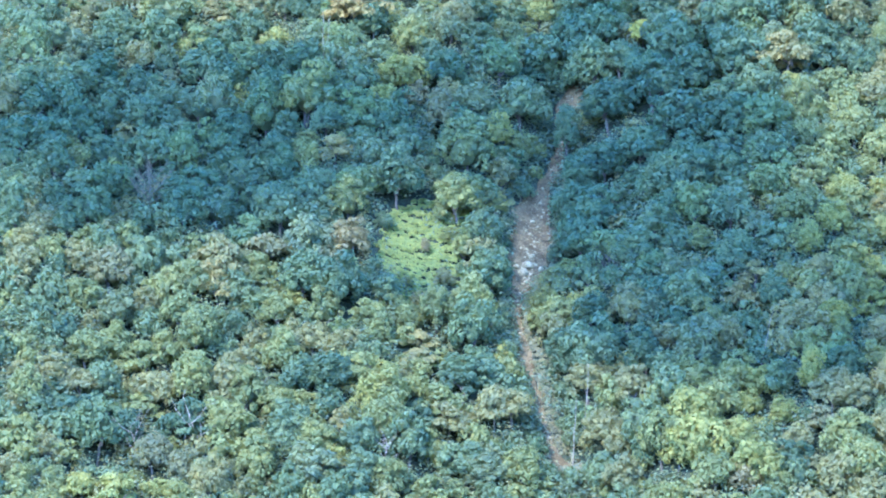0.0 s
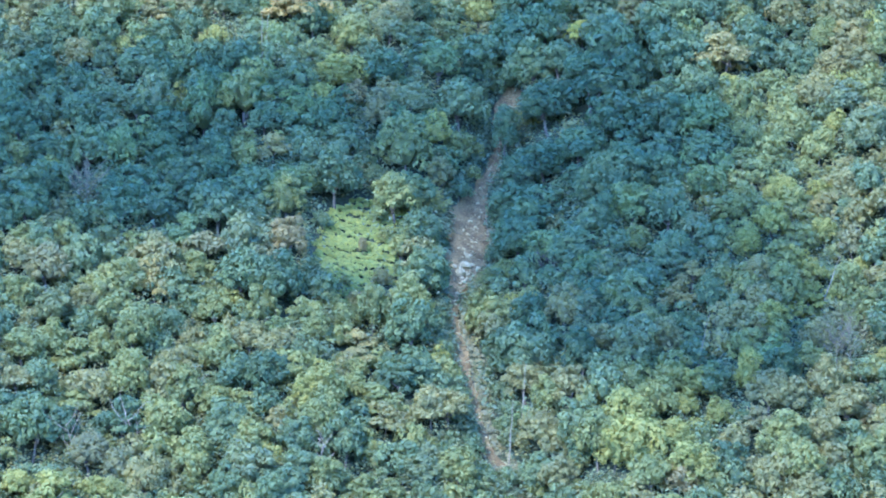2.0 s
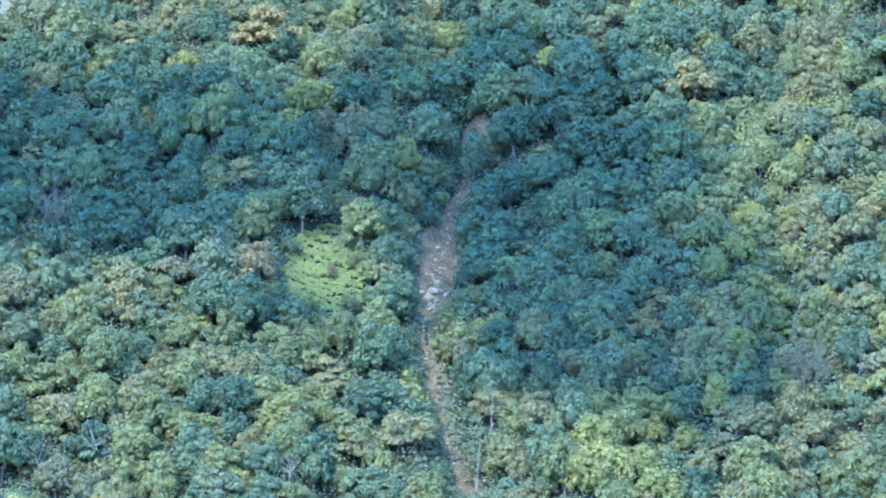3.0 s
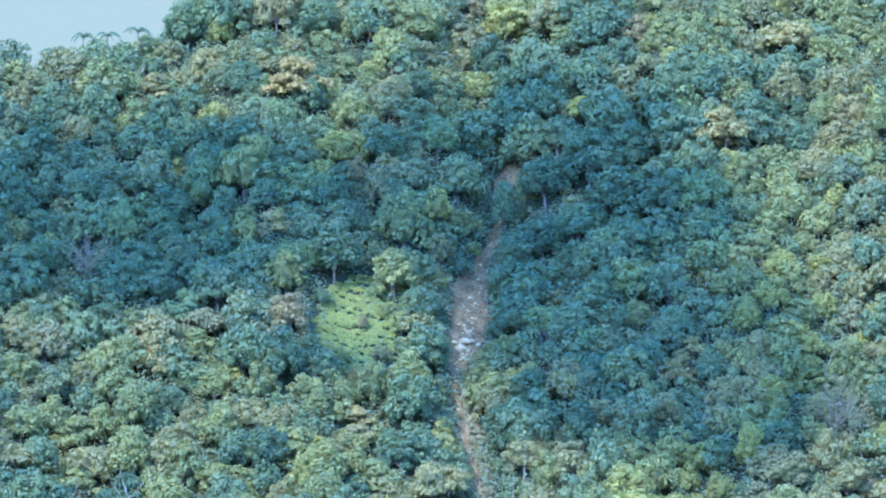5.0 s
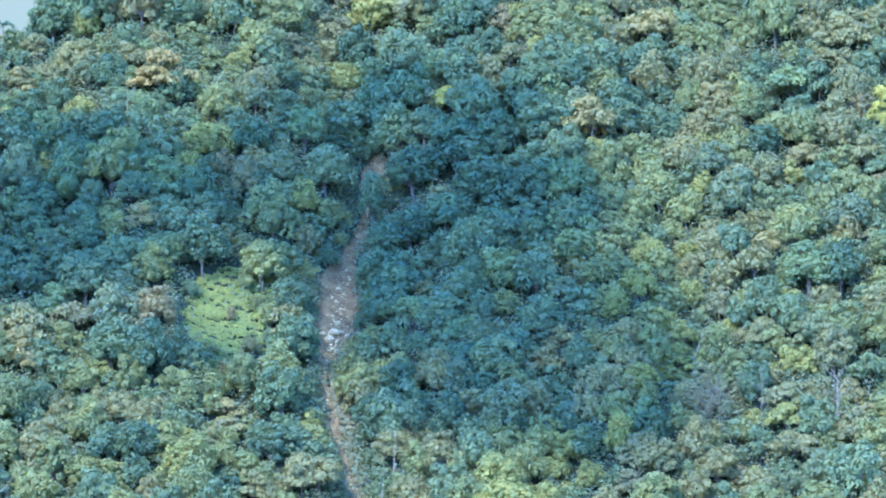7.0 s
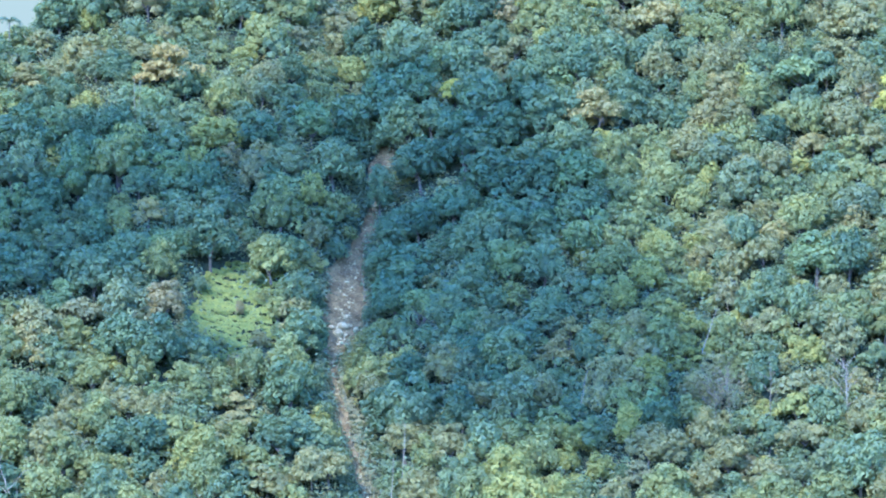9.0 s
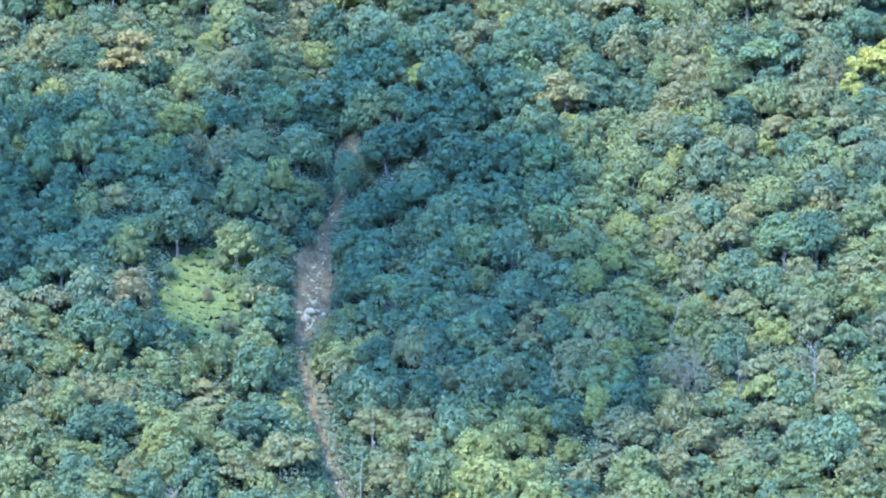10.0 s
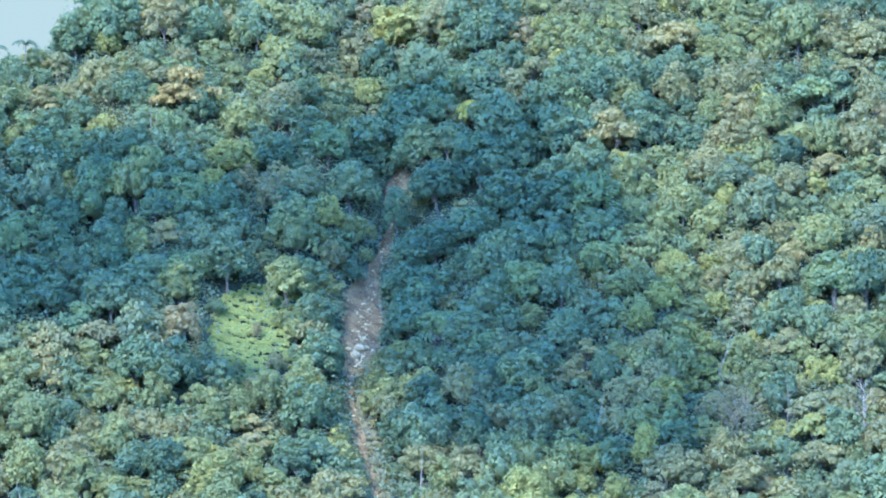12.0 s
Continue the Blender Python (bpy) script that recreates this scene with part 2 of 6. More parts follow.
def trunk_shape(seed, top, thick, reach):
    rng = random.Random(seed)
    lean = rng.uniform(-0.12, 0.12)
    main = [(lean * k * k / 9 + rng.uniform(-0.03, 0.03), rng.uniform(-0.03, 0.03), -0.5 + (top + 0.5) * k / 5) for k in range(6)]
    pieces = [tube(main, [thick * (1.25 - 0.17 * k) for k in range(6)], 5)]
    for k in range(5):
        a = k * 1.26 + rng.uniform(-0.4, 0.4)
        z0 = top - rng.uniform(0.35, 0.7)
        pieces.append(tube([(main[4][0], main[4][1], z0), (reach * 0.45 * math.cos(a), reach * 0.45 * math.sin(a), z0 + 0.22),
                            (reach * math.cos(a), reach * math.sin(a), z0 + rng.uniform(0.35, 0.6))], [thick * 0.55, thick * 0.4, thick * 0.18], 4))
    return joined(pieces)


# kind: crown height in radii, object name, words, leaves, number of shapes, trunk, settings of the crown
KINDS = {
    "round": (0.98, "broadleaf_tree", "broadleaf tree with a rounded leafy crown", LEAF, 9, 0.06,
              dict(lobes=30, per=114, length=0.067, width=0.043, lobe=0.31, low=-0.65)),
    "umbrella": (1.02, "umbrella_tree", "tree with a flat layered spreading crown", LEAF, 6, 0.05,
                 dict(tiers=14, lobes=6, per=38, length=0.160, width=0.100, lobe=0.48, spread=0.60, flat=0.6)),
    "largeleaf": (0.98, "large_leaf_tree", "tree with large glossy leaves in rosettes", LARGE_LEAF, 3, 0.06,
                  dict(lobes=40, per=42, length=0.088, width=0.050, lobe=0.24, spread=0.74, small=False)),
    "slender": (1.6, "slender_tree", "slender tree with a tall narrow crown", LEAF, 3, 0.05,
                dict(lobes=28, per=120, length=0.060, width=0.040, squash=(0.62, 1.45), lobe=0.31)),
    "young": (0.86, "young_tree", "young tree with a small rounded crown", LEAF, 8, 0.05,
              dict(lobes=18, per=84, length=0.083, width=0.053, lobe=0.35, low=-0.65)),
}
SHAPES, RAW, SMALL = {}, [], []
for kind_index, (kind, (top, _, _, material, number, thick, settings)) in enumerate(KINDS.items()):
    SHAPES[kind] = []
    for k in range(number):
        seed = 100 * kind_index + k
        v, f = tiered(seed, **settings) if "tiers" in settings else crown(seed, **settings)
        v = v + np.array((0, 0, top))
        SHAPES[kind].append((mesh_of("crown", v, f, material), mesh_of("trunk", *trunk_shape(seed, top + 0.1, thick, 0.5), BARK)))
        if kind == "young":
            RAW.append((v, f))
            w, f = crown(seed + 50, lobes=10, per=58, length=0.114, width=0.073, lobe=0.42)
            SMALL.append((w + np.array((0, 0, top)), f))
WORDS = {"dark": "very dark green", "deep": "shade-toned bluish green", "green": "mid green", "fresh": "fresh light green", "lush": "lush green", "yellowgreen": "yellow-green", "olive": "dull olive", "tan": "tan to orange", "ochre": "orange-yellow",
         "brown": "grey-brown", "grey": "grey-green", "russet": "reddish brown", "gold": "bright golden yellow"}
pick = random.Random(7)


STANDING = []


def tree(kind, x, y, radius, tone):
    name, words = KINDS[kind][1:3]
    crown_mesh, trunk_mesh = pick.choice(SHAPES[kind])
    base = tagged(new(name), f"{WORDS[tone]} {words}", "tree", "trees on the slope")
    tall, wide = pick.uniform(0.98, 1.32), pick.uniform(0.86, 1.14)
    base.matrix_basis = Matrix.LocRotScale((x, y, height(x, y)), Euler((0, 0, pick.uniform(0, 6.28))), (radius * wide, radius * (2 - wide), radius * tall))
    STANDING.append((x, y, radius))
    part("trunk", trunk_mesh, base)
    part("crown", crown_mesh, base).color = (*TONES[tone], 1)


FAR_TREES = []


def thicket(x, y, radius, tone):
    """One more small crown of the dense growth between the trees."""
    FAR_TREES.append((x, y, radius, tone))
    STANDING.append((x, y, radius))


def grow_thicket():
    """All the small crowns as one mass, one leaf material for each tone."""
    tones = list(TONES)
    verts, loops, starts, slots, count, at = [], [], [], [], 0, 0
    for x, y, radius, tone in FAR_TREES:
        v, f = (RAW if radius > 3.6 else SMALL)[pick.randrange(len(RAW))]
        a, tall = pick.uniform(0, 6.28), pick.uniform(0.95, 1.4)
        turn = np.array(((math.cos(a), -math.sin(a), 0), (math.sin(a), math.cos(a), 0), (0, 0, tall)))
        verts.append(v @ turn.T * radius + np.array((x, y, height(x, y))))
        for q in f:
            starts.append(at)
            at += len(q)
        loops.append(np.concatenate([np.array(q) for q in f]) + count)
        slots += [tones.index(tone)] * len(f)
        count += len(v)
    me = bpy.data.meshes.new("thicket")
    co, index = np.concatenate(verts), np.concatenate(loops)
    me.vertices.add(len(co))
    me.vertices.foreach_set("co", co.ravel())
    me.loops.add(len(index))
    me.loops.foreach_set("vertex_index", index)
    me.polygons.add(len(starts))
    me.polygons.foreach_set("loop_start", starts)
    for tone in tones:
        me.materials.append(leaf_material(f"thicket_{tone}", 0.65, 0.07, own=TONES[tone]))
    me.polygons.foreach_set("material_index", slots)
    me.update(calc_edges=True)
    tagged(new("thicket", me), "dense mixed green thicket of young growth between the trees", "thicket", kind="stuff")


# ---- the land: one sheet out to the horizon ----
def land():
    xs = [-4600, -3000, -2000, -1300, -900, -600, -450, -350, -280, -230, -195, -170] + [-150 + 2.5 * k for k in range(121)] + [170, 195, 230, 280, 350, 450, 600, 900, 1300, 2000, 3000, 4600]
    ys = [-4600, -2500, -1200, -700, -450] + [-300 + 50 * k for k in range(20)] + [695, 735, 765] + [780 + 2.5 * k for k in range(110)] + [1070, 1100, 1150, 1200, 1300, 1500, 1800, 2300, 3200, 4700]
    verts = []
    for y in ys:
        for x in xs:
            n = noise.noise(Vector((x * 0.06, y * 0.06, 0))) * 1.2 * ramp(800, 830, y)
            verts.append((x, y, height(x, y) + min(0, n)))
    w = len(xs)
    faces = [(j * w + i, j * w + i + 1, (j + 1) * w + i + 1, (j + 1) * w + i) for j in range(len(ys) - 1) for i in range(w - 1)]
    me = mesh_of("ground", verts, faces, FLOOR)
    # everything nearer than the slope's foot gets the added pale reflector colour
    me.materials.append(BOUNCE_GROUND)
    me.polygons.foreach_set("material_index", [int(verts[f[2]][1] < 790) for f in faces])
    me.polygons.foreach_set("use_smooth", [True] * len(faces))
    tagged(new("ground", me), "green forest floor of a steep mountain slope", "ground", kind="structure")


land()


# ---- the bare scar with its stones ----
def scar():
    verts, faces, cols, rows = [], [], 15, 190
    for j in range(rows):
        y = 851 + 99.0 * j / (rows - 1)
        g, w = blend(GULLY_X, y), blend(GULLY_W, y) * 1.1
        for i in range(cols):
            s = 2 * i / (cols - 1) - 1
            x = g + s * w * (1 + 0.5 * noise.noise(Vector((i * 0.2, y * 0.35, 5))))
            z = height(x, y) + 0.45 - 0.5 * max(0, abs(s) - 0.75) * 4 + 0.35 * noise.noise(Vector((x * 0.9, y * 0.9, 2))) + 0.12 * noise.noise(Vector((x * 3, y * 3, 2)))
            verts.append((x, y, z))
    faces = [(j * cols + i, j * cols + i + 1, (j + 1) * cols + i + 1, (j + 1) * cols + i) for j in range(rows - 1) for i in range(cols - 1)]
    tagged(new("landslide_scar", mesh_of("landslide_scar", verts, faces, SOIL)), "strip of bare brown soil and rubble down the slope", "scar", kind="structure")


scar()


def stone_shape(seed):
    bm = bmesh.new()
    bmesh.ops.create_icosphere(bm, subdivisions=2, radius=1.0)
    for v in bm.verts:
        v.co *= 1 + 0.35 * noise.noise(v.co * 1.3 + Vector((seed * 3.1, 0, 0)))
        v.co.z *= 0.88
    me = bpy.data.meshes.new("boulder")
    bm.to_mesh(me)
    bm.free()
    me.materials.append(STONE)
    return me


STONES = [stone_shape(k) for k in range(5)]


def stone(x, y, radius, label="pale grey boulder lying in the bare scar"):
    ob = tagged(new("boulder", STONES[pick.randrange(5)]), label, "boulder", "boulders in the scar")
    ob.matrix_basis = Matrix.LocRotScale((x, y, height(x, y) + 0.42 + radius * 0.3), Euler((0, 0, pick.uniform(0, 6))), (radius * pick.uniform(0.85, 1.3), radius, radius * pick.uniform(0.8, 1.0)))


stone(3.3, 900.1, 1.1, "large pale boulder in the bare scar")
stone(2.4, 897.8, 0.95)
stone(1.0, 898.4, 0.65)
stone(5.8, 900.3, 0.7)
stone(4.1, 903.3, 0.5)
stone(2.3, 895.0, 0.4)
stone(6.3, 863.4, 0.3)
stone(4.3, 912.3, 0.5)
stone(3.8, 908.6, 0.4)
stone(6.4, 922.1, 0.35)
for n in range(130):
    sy = pick.uniform(888, 946) if n < 40 else pick.uniform(856, 888) if n < 48 else pick.gauss(904, 7)
    sx = blend(GULLY_X, sy) + max(-0.85, min(0.85, pick.gauss(0.1, 0.3))) * blend(GULLY_W, sy)
    stone(sx, sy, pick.choice((0.14, 0.15, 0.17, 0.2, 0.24, 0.3, 0.4)), "small pale stone lying in the bare scar")


def rubble():
    """Gravel and broken stone over the scar, as one mass."""
    rng = random.Random(21)
    verts, faces = [], []
    for n in range(2500):
        y = rng.uniform(886, 947) if n < 1300 else rng.uniform(853, 886) if n < 1700 else rng.gauss(903, 9)
        x = blend(GULLY_X, y) + rng.gauss(0, 0.42) * blend(GULLY_W, y)
        r = rng.uniform(0.06, 0.2)
        c = np.array((x, y, height(x, y) + 0.47 + 0.2 * noise.noise(Vector((x * 0.9, y * 0.9, 2)))))
        k = len(verts)
        verts += list(c + ICO_V * r * np.array((1.2, 1, 0.8)) * np.array([[rng.uniform(0.75, 1.2)] for _ in range(12)]))
        faces += [tuple(i + k for i in f) for f in ICO_F]
    tagged(new("rubble", mesh_of("rubble", verts, faces, GRAVEL)), "grey-brown gravel and broken stone in the scar", "rubble", kind="stuff")


# ---- low growth ----
def scatter(name, label, category, material, spots, per, spread, length, width, seed, up=0.8, fold=0.25, tall=0.9):
    """Bushes as one mass: leaves heaped on each spot (x, y, size)."""
    rng = np.random.RandomState(seed)
    at, way = [], []
    for x, y, s in spots:
        h = height(x, y)
        g = unit(rng.normal(size=(per, 3)))
        g[:, 2] = np.abs(g[:, 2])
        at.append(np.array((x, y, h)) + g * np.array((spread, spread, spread * tall)) * s * rng.uniform(0.6, 1.05, (per, 1)))
        way.append(g + np.array((0, 0, up)) + rng.normal(size=(per, 3)) * 0.4)
    v, f = leaves(rng, np.concatenate(at), np.concatenate(way), length, width, fold, True)
    me = bpy.data.meshes.new(name)
    me.vertices.add(len(v))
    me.vertices.foreach_set("co", v.ravel())
    me.loops.add(len(f) * 3)
    me.loops.foreach_set("vertex_index", f.ravel())
    me.polygons.add(len(f))
    me.polygons.foreach_set("loop_start", np.arange(len(f)) * 3)
    me.materials.append(material)
    me.update(calc_edges=True)
    return tagged(new(name, me), label, category, kind="stuff")


rubble()
grow = random.Random(11)


def off_scar(x, y, gap):
    return abs(x - blend(GULLY_X, y)) > blend(GULLY_W, y) + gap or not 850 < y < 951


spots = []
while len(spots) < 3200:
    x, y = grow.uniform(-112, 120), grow.uniform(825, 990)
    if off_scar(x, y, 0.3 if y > 888 or x < blend(GULLY_X, y) else 1.0):
        spots.append((x, y, grow.uniform(0.7, 1.5)))
for _ in range(520):
    y = grow.uniform(856, 952)
    spots.append((blend(GULLY_X, y) + (grow.choice((-1, 1)) if y > 888 else -1) * (blend(GULLY_W, y) + grow.uniform(0.5, 3.2)), y, grow.uniform(0.45, 1.0)))
scatter("undergrowth", "dense dark green shrubs and creepers under the trees", "undergrowth", UNDER, spots, 24, 2.3, 0.36, 0.24, 3, tall=1.9)


# ferns: low tiers of bright fronds on a clearing, one step above the other
def ferns():
    rng = np.random.RandomState(5)
    at, way = [], []
    for row in range(25):
        q = 2 * (row + 0.5) / 25 - 1
        half = 10.3 * math.sqrt(1 - 0.8 * q * q) * (0.78 + 0.22 * q)
        half *= 1 + 0.35 * noise.noise(Vector((row * 0.45, 3, 0)))
        x = -17.6 - half + 3.0 * q
        while x < -17.6 + half + 3.0 * q:
            wide = rng.uniform(0.45, 1.3)
            cx, cy = x + wide, 895.5 + 13.0 * q + rng.uniform(-0.5, 0.5)
            lift = rng.uniform(0.35, 1.05)
            n = int(120 * wide)
            g = rng.uniform(-1, 1, (n, 3))
            z = np.array([height(cx + a * wide, cy + b * 0.36) for a, b in g[:, :2]])
            at.append(np.stack([cx + g[:, 0] * wide, cy + g[:, 1] * 0.36, z + lift * (1 - 0.4 * g[:, 0] ** 2) - 0.30 * (g[:, 1] < -0.4) * rng.rand(n)], 1))
            way.append(np.array((-0.25, -0.75, 0.8)) + rng.normal(size=(n, 3)) * 0.4)
            x += wide * rng.uniform(1.25, 1.9)
    v, f = leaves(rng, np.concatenate(at), np.concatenate(way), 0.29, 0.11, 0.3, True)
    tagged(new("fern_thicket", mesh_of("fern_thicket", v, f.tolist(), FERN)), "bright yellow-green ferns covering a clearing in tiers", "ferns", kind="stuff")


ferns()

# grass along the lower scar and at its foot
spots = []
for _ in range(700):
    y = grow.uniform(848, 912)
    side = 1 if grow.random() < 0.8 else -1
    spots.append((blend(GULLY_X, y) + side * (blend(GULLY_W, y) + grow.uniform(-0.3, 2.4)), y, grow.uniform(0.5, 1.1)))
for _ in range(420):
    spots.append((10.4 + grow.gauss(0, 1.9), grow.uniform(836, 855), grow.uniform(0.6, 1.2)))
scatter("grass", "pale green grass and weeds beside the bare scar", "grass", GRASS, spots, 46, 0.9, 0.3, 0.07, 6, up=0.3, fold=0.5)


# ---- dead and bare trees ----
def dead_tree(x, y, tall, lean=0.0, thick=0.16, limbs=4, spread=0.3, label="bleached dead tree with bare branches", twigs=2, first=0.45, pale=True):
    """A leaning tapered trunk with bare forked limbs."""
    base = tagged(new("dead_tree"), label, "dead tree", "dead trees on the slope")
    base.matrix_basis = pose(x, y, height(x, y) - 0.4)
    bark = PALE_BARK if pale else DRY_BARK if pale is None else BARK
    thick *= 0.75
    rng = random.Random(int(x * 10 + y))
    path = [(lean * (k / 6) ** 1.2 + rng.uniform(-0.01, 0.01) * tall, rng.uniform(-0.01, 0.01) * tall, tall * k / 6) for k in range(7)]
    part("trunk", mesh_of("trunk", *tube(path, [thick * (1.1 - 0.13 * k) for k in range(7)]), bark), base)
    for n in range(limbs):
        f = first + (0.97 - first) * n / max(1, limbs - 1)
        k = min(5, int(f * 6))
        g = f * 6 - k
        at = Vector(path[k]).lerp(Vector(path[k + 1]), g)
        a = n * 2.4 + rng.uniform(-0.5, 0.5)
        reach = tall * spread * rng.uniform(0.7, 1.2)
        way = Vector((math.cos(a), 0.6 * math.sin(a), rng.uniform(0.3, 0.9))).normalized()
        pts = [at + way * reach * q + Vector((rng.uniform(-0.04, 0.04) * reach, 0, (q * q) * 0.25 * reach)) for q in (0, 0.35, 0.7, 1.0)]
        pieces = [tube(pts, [thick * 0.5, thick * 0.4, thick * 0.28, thick * 0.12], 5)]
        for m in range(twigs):
            q = pts[1 + m % 3]
            w = (way + Vector((rng.uniform(-1, 1), rng.uniform(-0.6, 0.6), rng.uniform(-0.3, 0.9)))).normalized() * reach * rng.uniform(0.25, 0.55)
            pieces.append(tube([q, q + w * 0.5 + Vector((0, 0, 0.04 * reach)), q + w], [thick * 0.26, thick * 0.18, thick * 0.07], 4))
        part("branch", mesh_of("branch", *joined(pieces), bark), base)


dead_tree(-71.1, 900.0, 9.5, 0.4, 0.2, 16, 0.42, "large grey leafless tree with spreading bare branches", 14, pale=None)
dead_tree(46.0, 859.9, 13.9, 2.9, 0.10, 0, 0.12, "slim pale dead trunk leaning over dark shrubs", 1, 0.7, True)
dead_tree(70.3, 873.6, 12.8, 4.3, 0.12, 0, 0.15, "slim pale dead trunk leaning over green shrubs", 1, 0.8, True)
dead_tree(13.4, 859.8, 14.9, 1.1, 0.10, 0, 0.12, "tall slim pale trunk beside the scar", 2, 0.7, True)
dead_tree(11.1, 854.6, 13.8, 1.0, 0.12, 0, 0.12, "tall slim pale trunk beside the scar", 2, 0.7, True)
dead_tree(-38.1, 938.4, 12.4, 0.0, 0.09, 0, 0.15, "slim pale trunk standing among dark trees", 1, 0.5, True)
dead_tree(-37.8, 938.9, 11.5, 1.1, 0.08, 0, 0.15, "slim pale trunk standing among dark trees", 1, 0.5, True)
dead_tree(76.4, 850.8, 9, -0.3, 0.08, 0, 0.2, "slim pale trunk standing among olive trees", 1)
dead_tree(96.2, 850.5, 14.3, 0.0, 0.10, 14, 0.17, "tall whitish dead tree with fine branches", 9, 0.45, True)
dead_tree(82.3, 856.2, 12.8, 0.4, 0.14, 7, 0.2, "tall grey dead tree wrapped in creepers", 3, 0.6, False)
dead_tree(75.2, 857.4, 12.8, -0.7, 0.1, 16, 0.3, "grey leafless tree with a haze of twigs", 14, 0.5, None)
dead_tree(72.6, 857.9, 11.2, -0.4, 0.1, 16, 0.3, "grey leafless tree with a haze of twigs", 14, 0.5, None)
dead_tree(18.2, 891.0, 6.5, -0.4, 0.14, 7, 0.36, "brown withered tree hung with dead creepers", 5, 0.4, False)
dead_tree(20.1, 888.9, 6.5, 0.5, 0.12, 6, 0.36, "brown withered tree hung with dead creepers", 5, 0.4, False)
dead_tree(-23.3, 839.7, 7.5, 0.4, 0.14, 8, 0.34, "small grey leafless tree among green crowns", 4)
dead_tree(-67.8, 842.0, 10.0, -2.2, 0.13, 6, 0.4, "fallen bleached tree leaning on brown shrubs", 3)
dead_tree(-55.8, 842.6, 10.0, -3.4, 0.2, 7, 0.5, "fallen bleached tree leaning on brown shrubs", 3, 0.2)
dead_tree(41.7, 929.4, 6, 0.1, 0.05, 0, 0.12, "slim pale trunk standing among dark trees", 1)
dead_tree(-46.9, 860.1, 5, 0.2, 0.12, 5, 0.4, "small grey leafless tree among green crowns", 3)
dead_tree(7.9, 908.5, 6, -0.6, 0.08, 3, 0.2, "thin bare sapling at the edge of the scar", 2)


# ---- palms on the ridge ----
def palm(x, y, tall, size):
    base = tagged(new("palm_tree"), "feathery grey-green palm standing on the ridge line", "palm", "palms on the ridge")
    base.matrix_basis = pose(x, y, height(x, y) - 0.3)
    rng = np.random.RandomState(int(abs(x) * 10))
    part("trunk", mesh_of("trunk", *tube([(0.1 * k, 0, tall * k / 4) for k in range(5)], [0.16, 0.14, 0.13, 0.12, 0.11]), BARK), base)
    top = np.array((0.4, 0, tall))
    for k in range(11):
        a, rise = k * 2.4, rng.uniform(0.5, 1.3)
        out = np.array((math.cos(a), math.sin(a), 0))
        spine = [top + out * size * q + np.array((0, 0, size * (rise * q - 1.25 * q * q))) for q in np.linspace(0, 1, 9)]
        pieces = [tube(spine, [0.035 - 0.003 * j for j in range(9)], 4)]
        side = np.array((-out[1], out[0], 0))
        for j in range(1, 9):
            for sgn in (-1, 1):
                for h in (0.0, 0.5):
                    p = spine[j - 1] * (1 - h) + spine[j] * h
                    tip = p + side * sgn * size * 0.20 * (1.1 - j / 12) + out * size * 0.12 - np.array((0, 0, size * 0.16))
                    pieces.append(([p, p + out * size * 0.06, tip], [(0, 1, 2)]))
        frond = part("frond", mesh_of("frond", *joined(pieces), LEAF), base)
        frond.color = (0.07, 0.095, 0.05, 1)


palm(-65.3, 961.0, 10.2, 3.0)
palm(-76.5, 956.9, 9.8, 2.8)
palm(-71.5, 957.2, 9.8, 2.8)
palm(-82.2, 953.6, 8.8, 3.4)
palm(-57.6, 962.5, 6.8, 2.8)
palm(-89.8, 951.1, 6.8, 2.6)

# ---- the trees ----
# tones partly follow the light: more olive where sunlit, deep and lush where shaded
tree("young", -9.3, 894.3, 2.7, "fresh")
tree("young", -5.4, 898.9, 2.9, "yellowgreen")
tree("young", -3.6, 895.9, 2.7, "fresh")
tree("young", -7.6, 888.6, 3.1, "lush")
tree("young", -12.1, 898.8, 1.8, "fresh")
tree("young", -13.0, 888.3, 2.0, "olive")
tree("young", -20.1, 887.1, 1.3, "fresh")
tree("young", -17.2, 880.4, 2.9, "tan")
tree("young", -22.6, 877.8, 2.7, "fresh")
tree("young", -26.6, 885.1, 2.2, "green")
tree("young", -24.8, 898.4, 2.2, "green")
tree("young", -13.8, 903.3, 2.0, "lush")
tree("round", -54.8, 970.3, 5.3, "deep")
tree("round", -46.3, 969.1, 6.2, "deep")
tree("round", -36.2, 969.0, 5.4, "tan")
tree("round", -27.9, 970.2, 5.8, "deep")
tree("umbrella", -31.7, 949.6, 6.8, "ochre")
tree("umbrella", -38.3, 956.4, 4.0, "olive")
tree("round", -47.6, 967.7, 3.4, "yellowgreen")
tree("round", -46.5, 954.5, 3.8, "grey")
tree("umbrella", -61.1, 952.1, 4.2, "tan")
tree("largeleaf", -40.9, 923.7, 5.7, "fresh")
tree("largeleaf", -51.9, 939.4, 3.2, "fresh")
tree("largeleaf", -49.5, 923.2, 5.0, "lush")
tree("largeleaf", -62.5, 924.1, 4.6, "green")
tree("round", -21.7, 935.4, 5.1, "yellowgreen")
tree("young", -25.8, 935.5, 3.0, "fresh")
tree("round", -19.5, 945.5, 4.4, "fresh")
tree("umbrella", -21.3, 959.9, 3.3, "fresh")
tree("umbrella", 4.9, 946.6, 4.0, "deep")
tree("round", 12.3, 979.4, 5.6, "yellowgreen")
tree("round", 17.2, 980.8, 4.4, "fresh")
tree("umbrella", -4.7, 965.1, 3.3, "brown")
tree("round", 4.6, 976.1, 4.3, "brown")
tree("round", 6.4, 963.6, 3.6, "yellowgreen")
tree("round", -13.6, 935.7, 5.1, "deep")
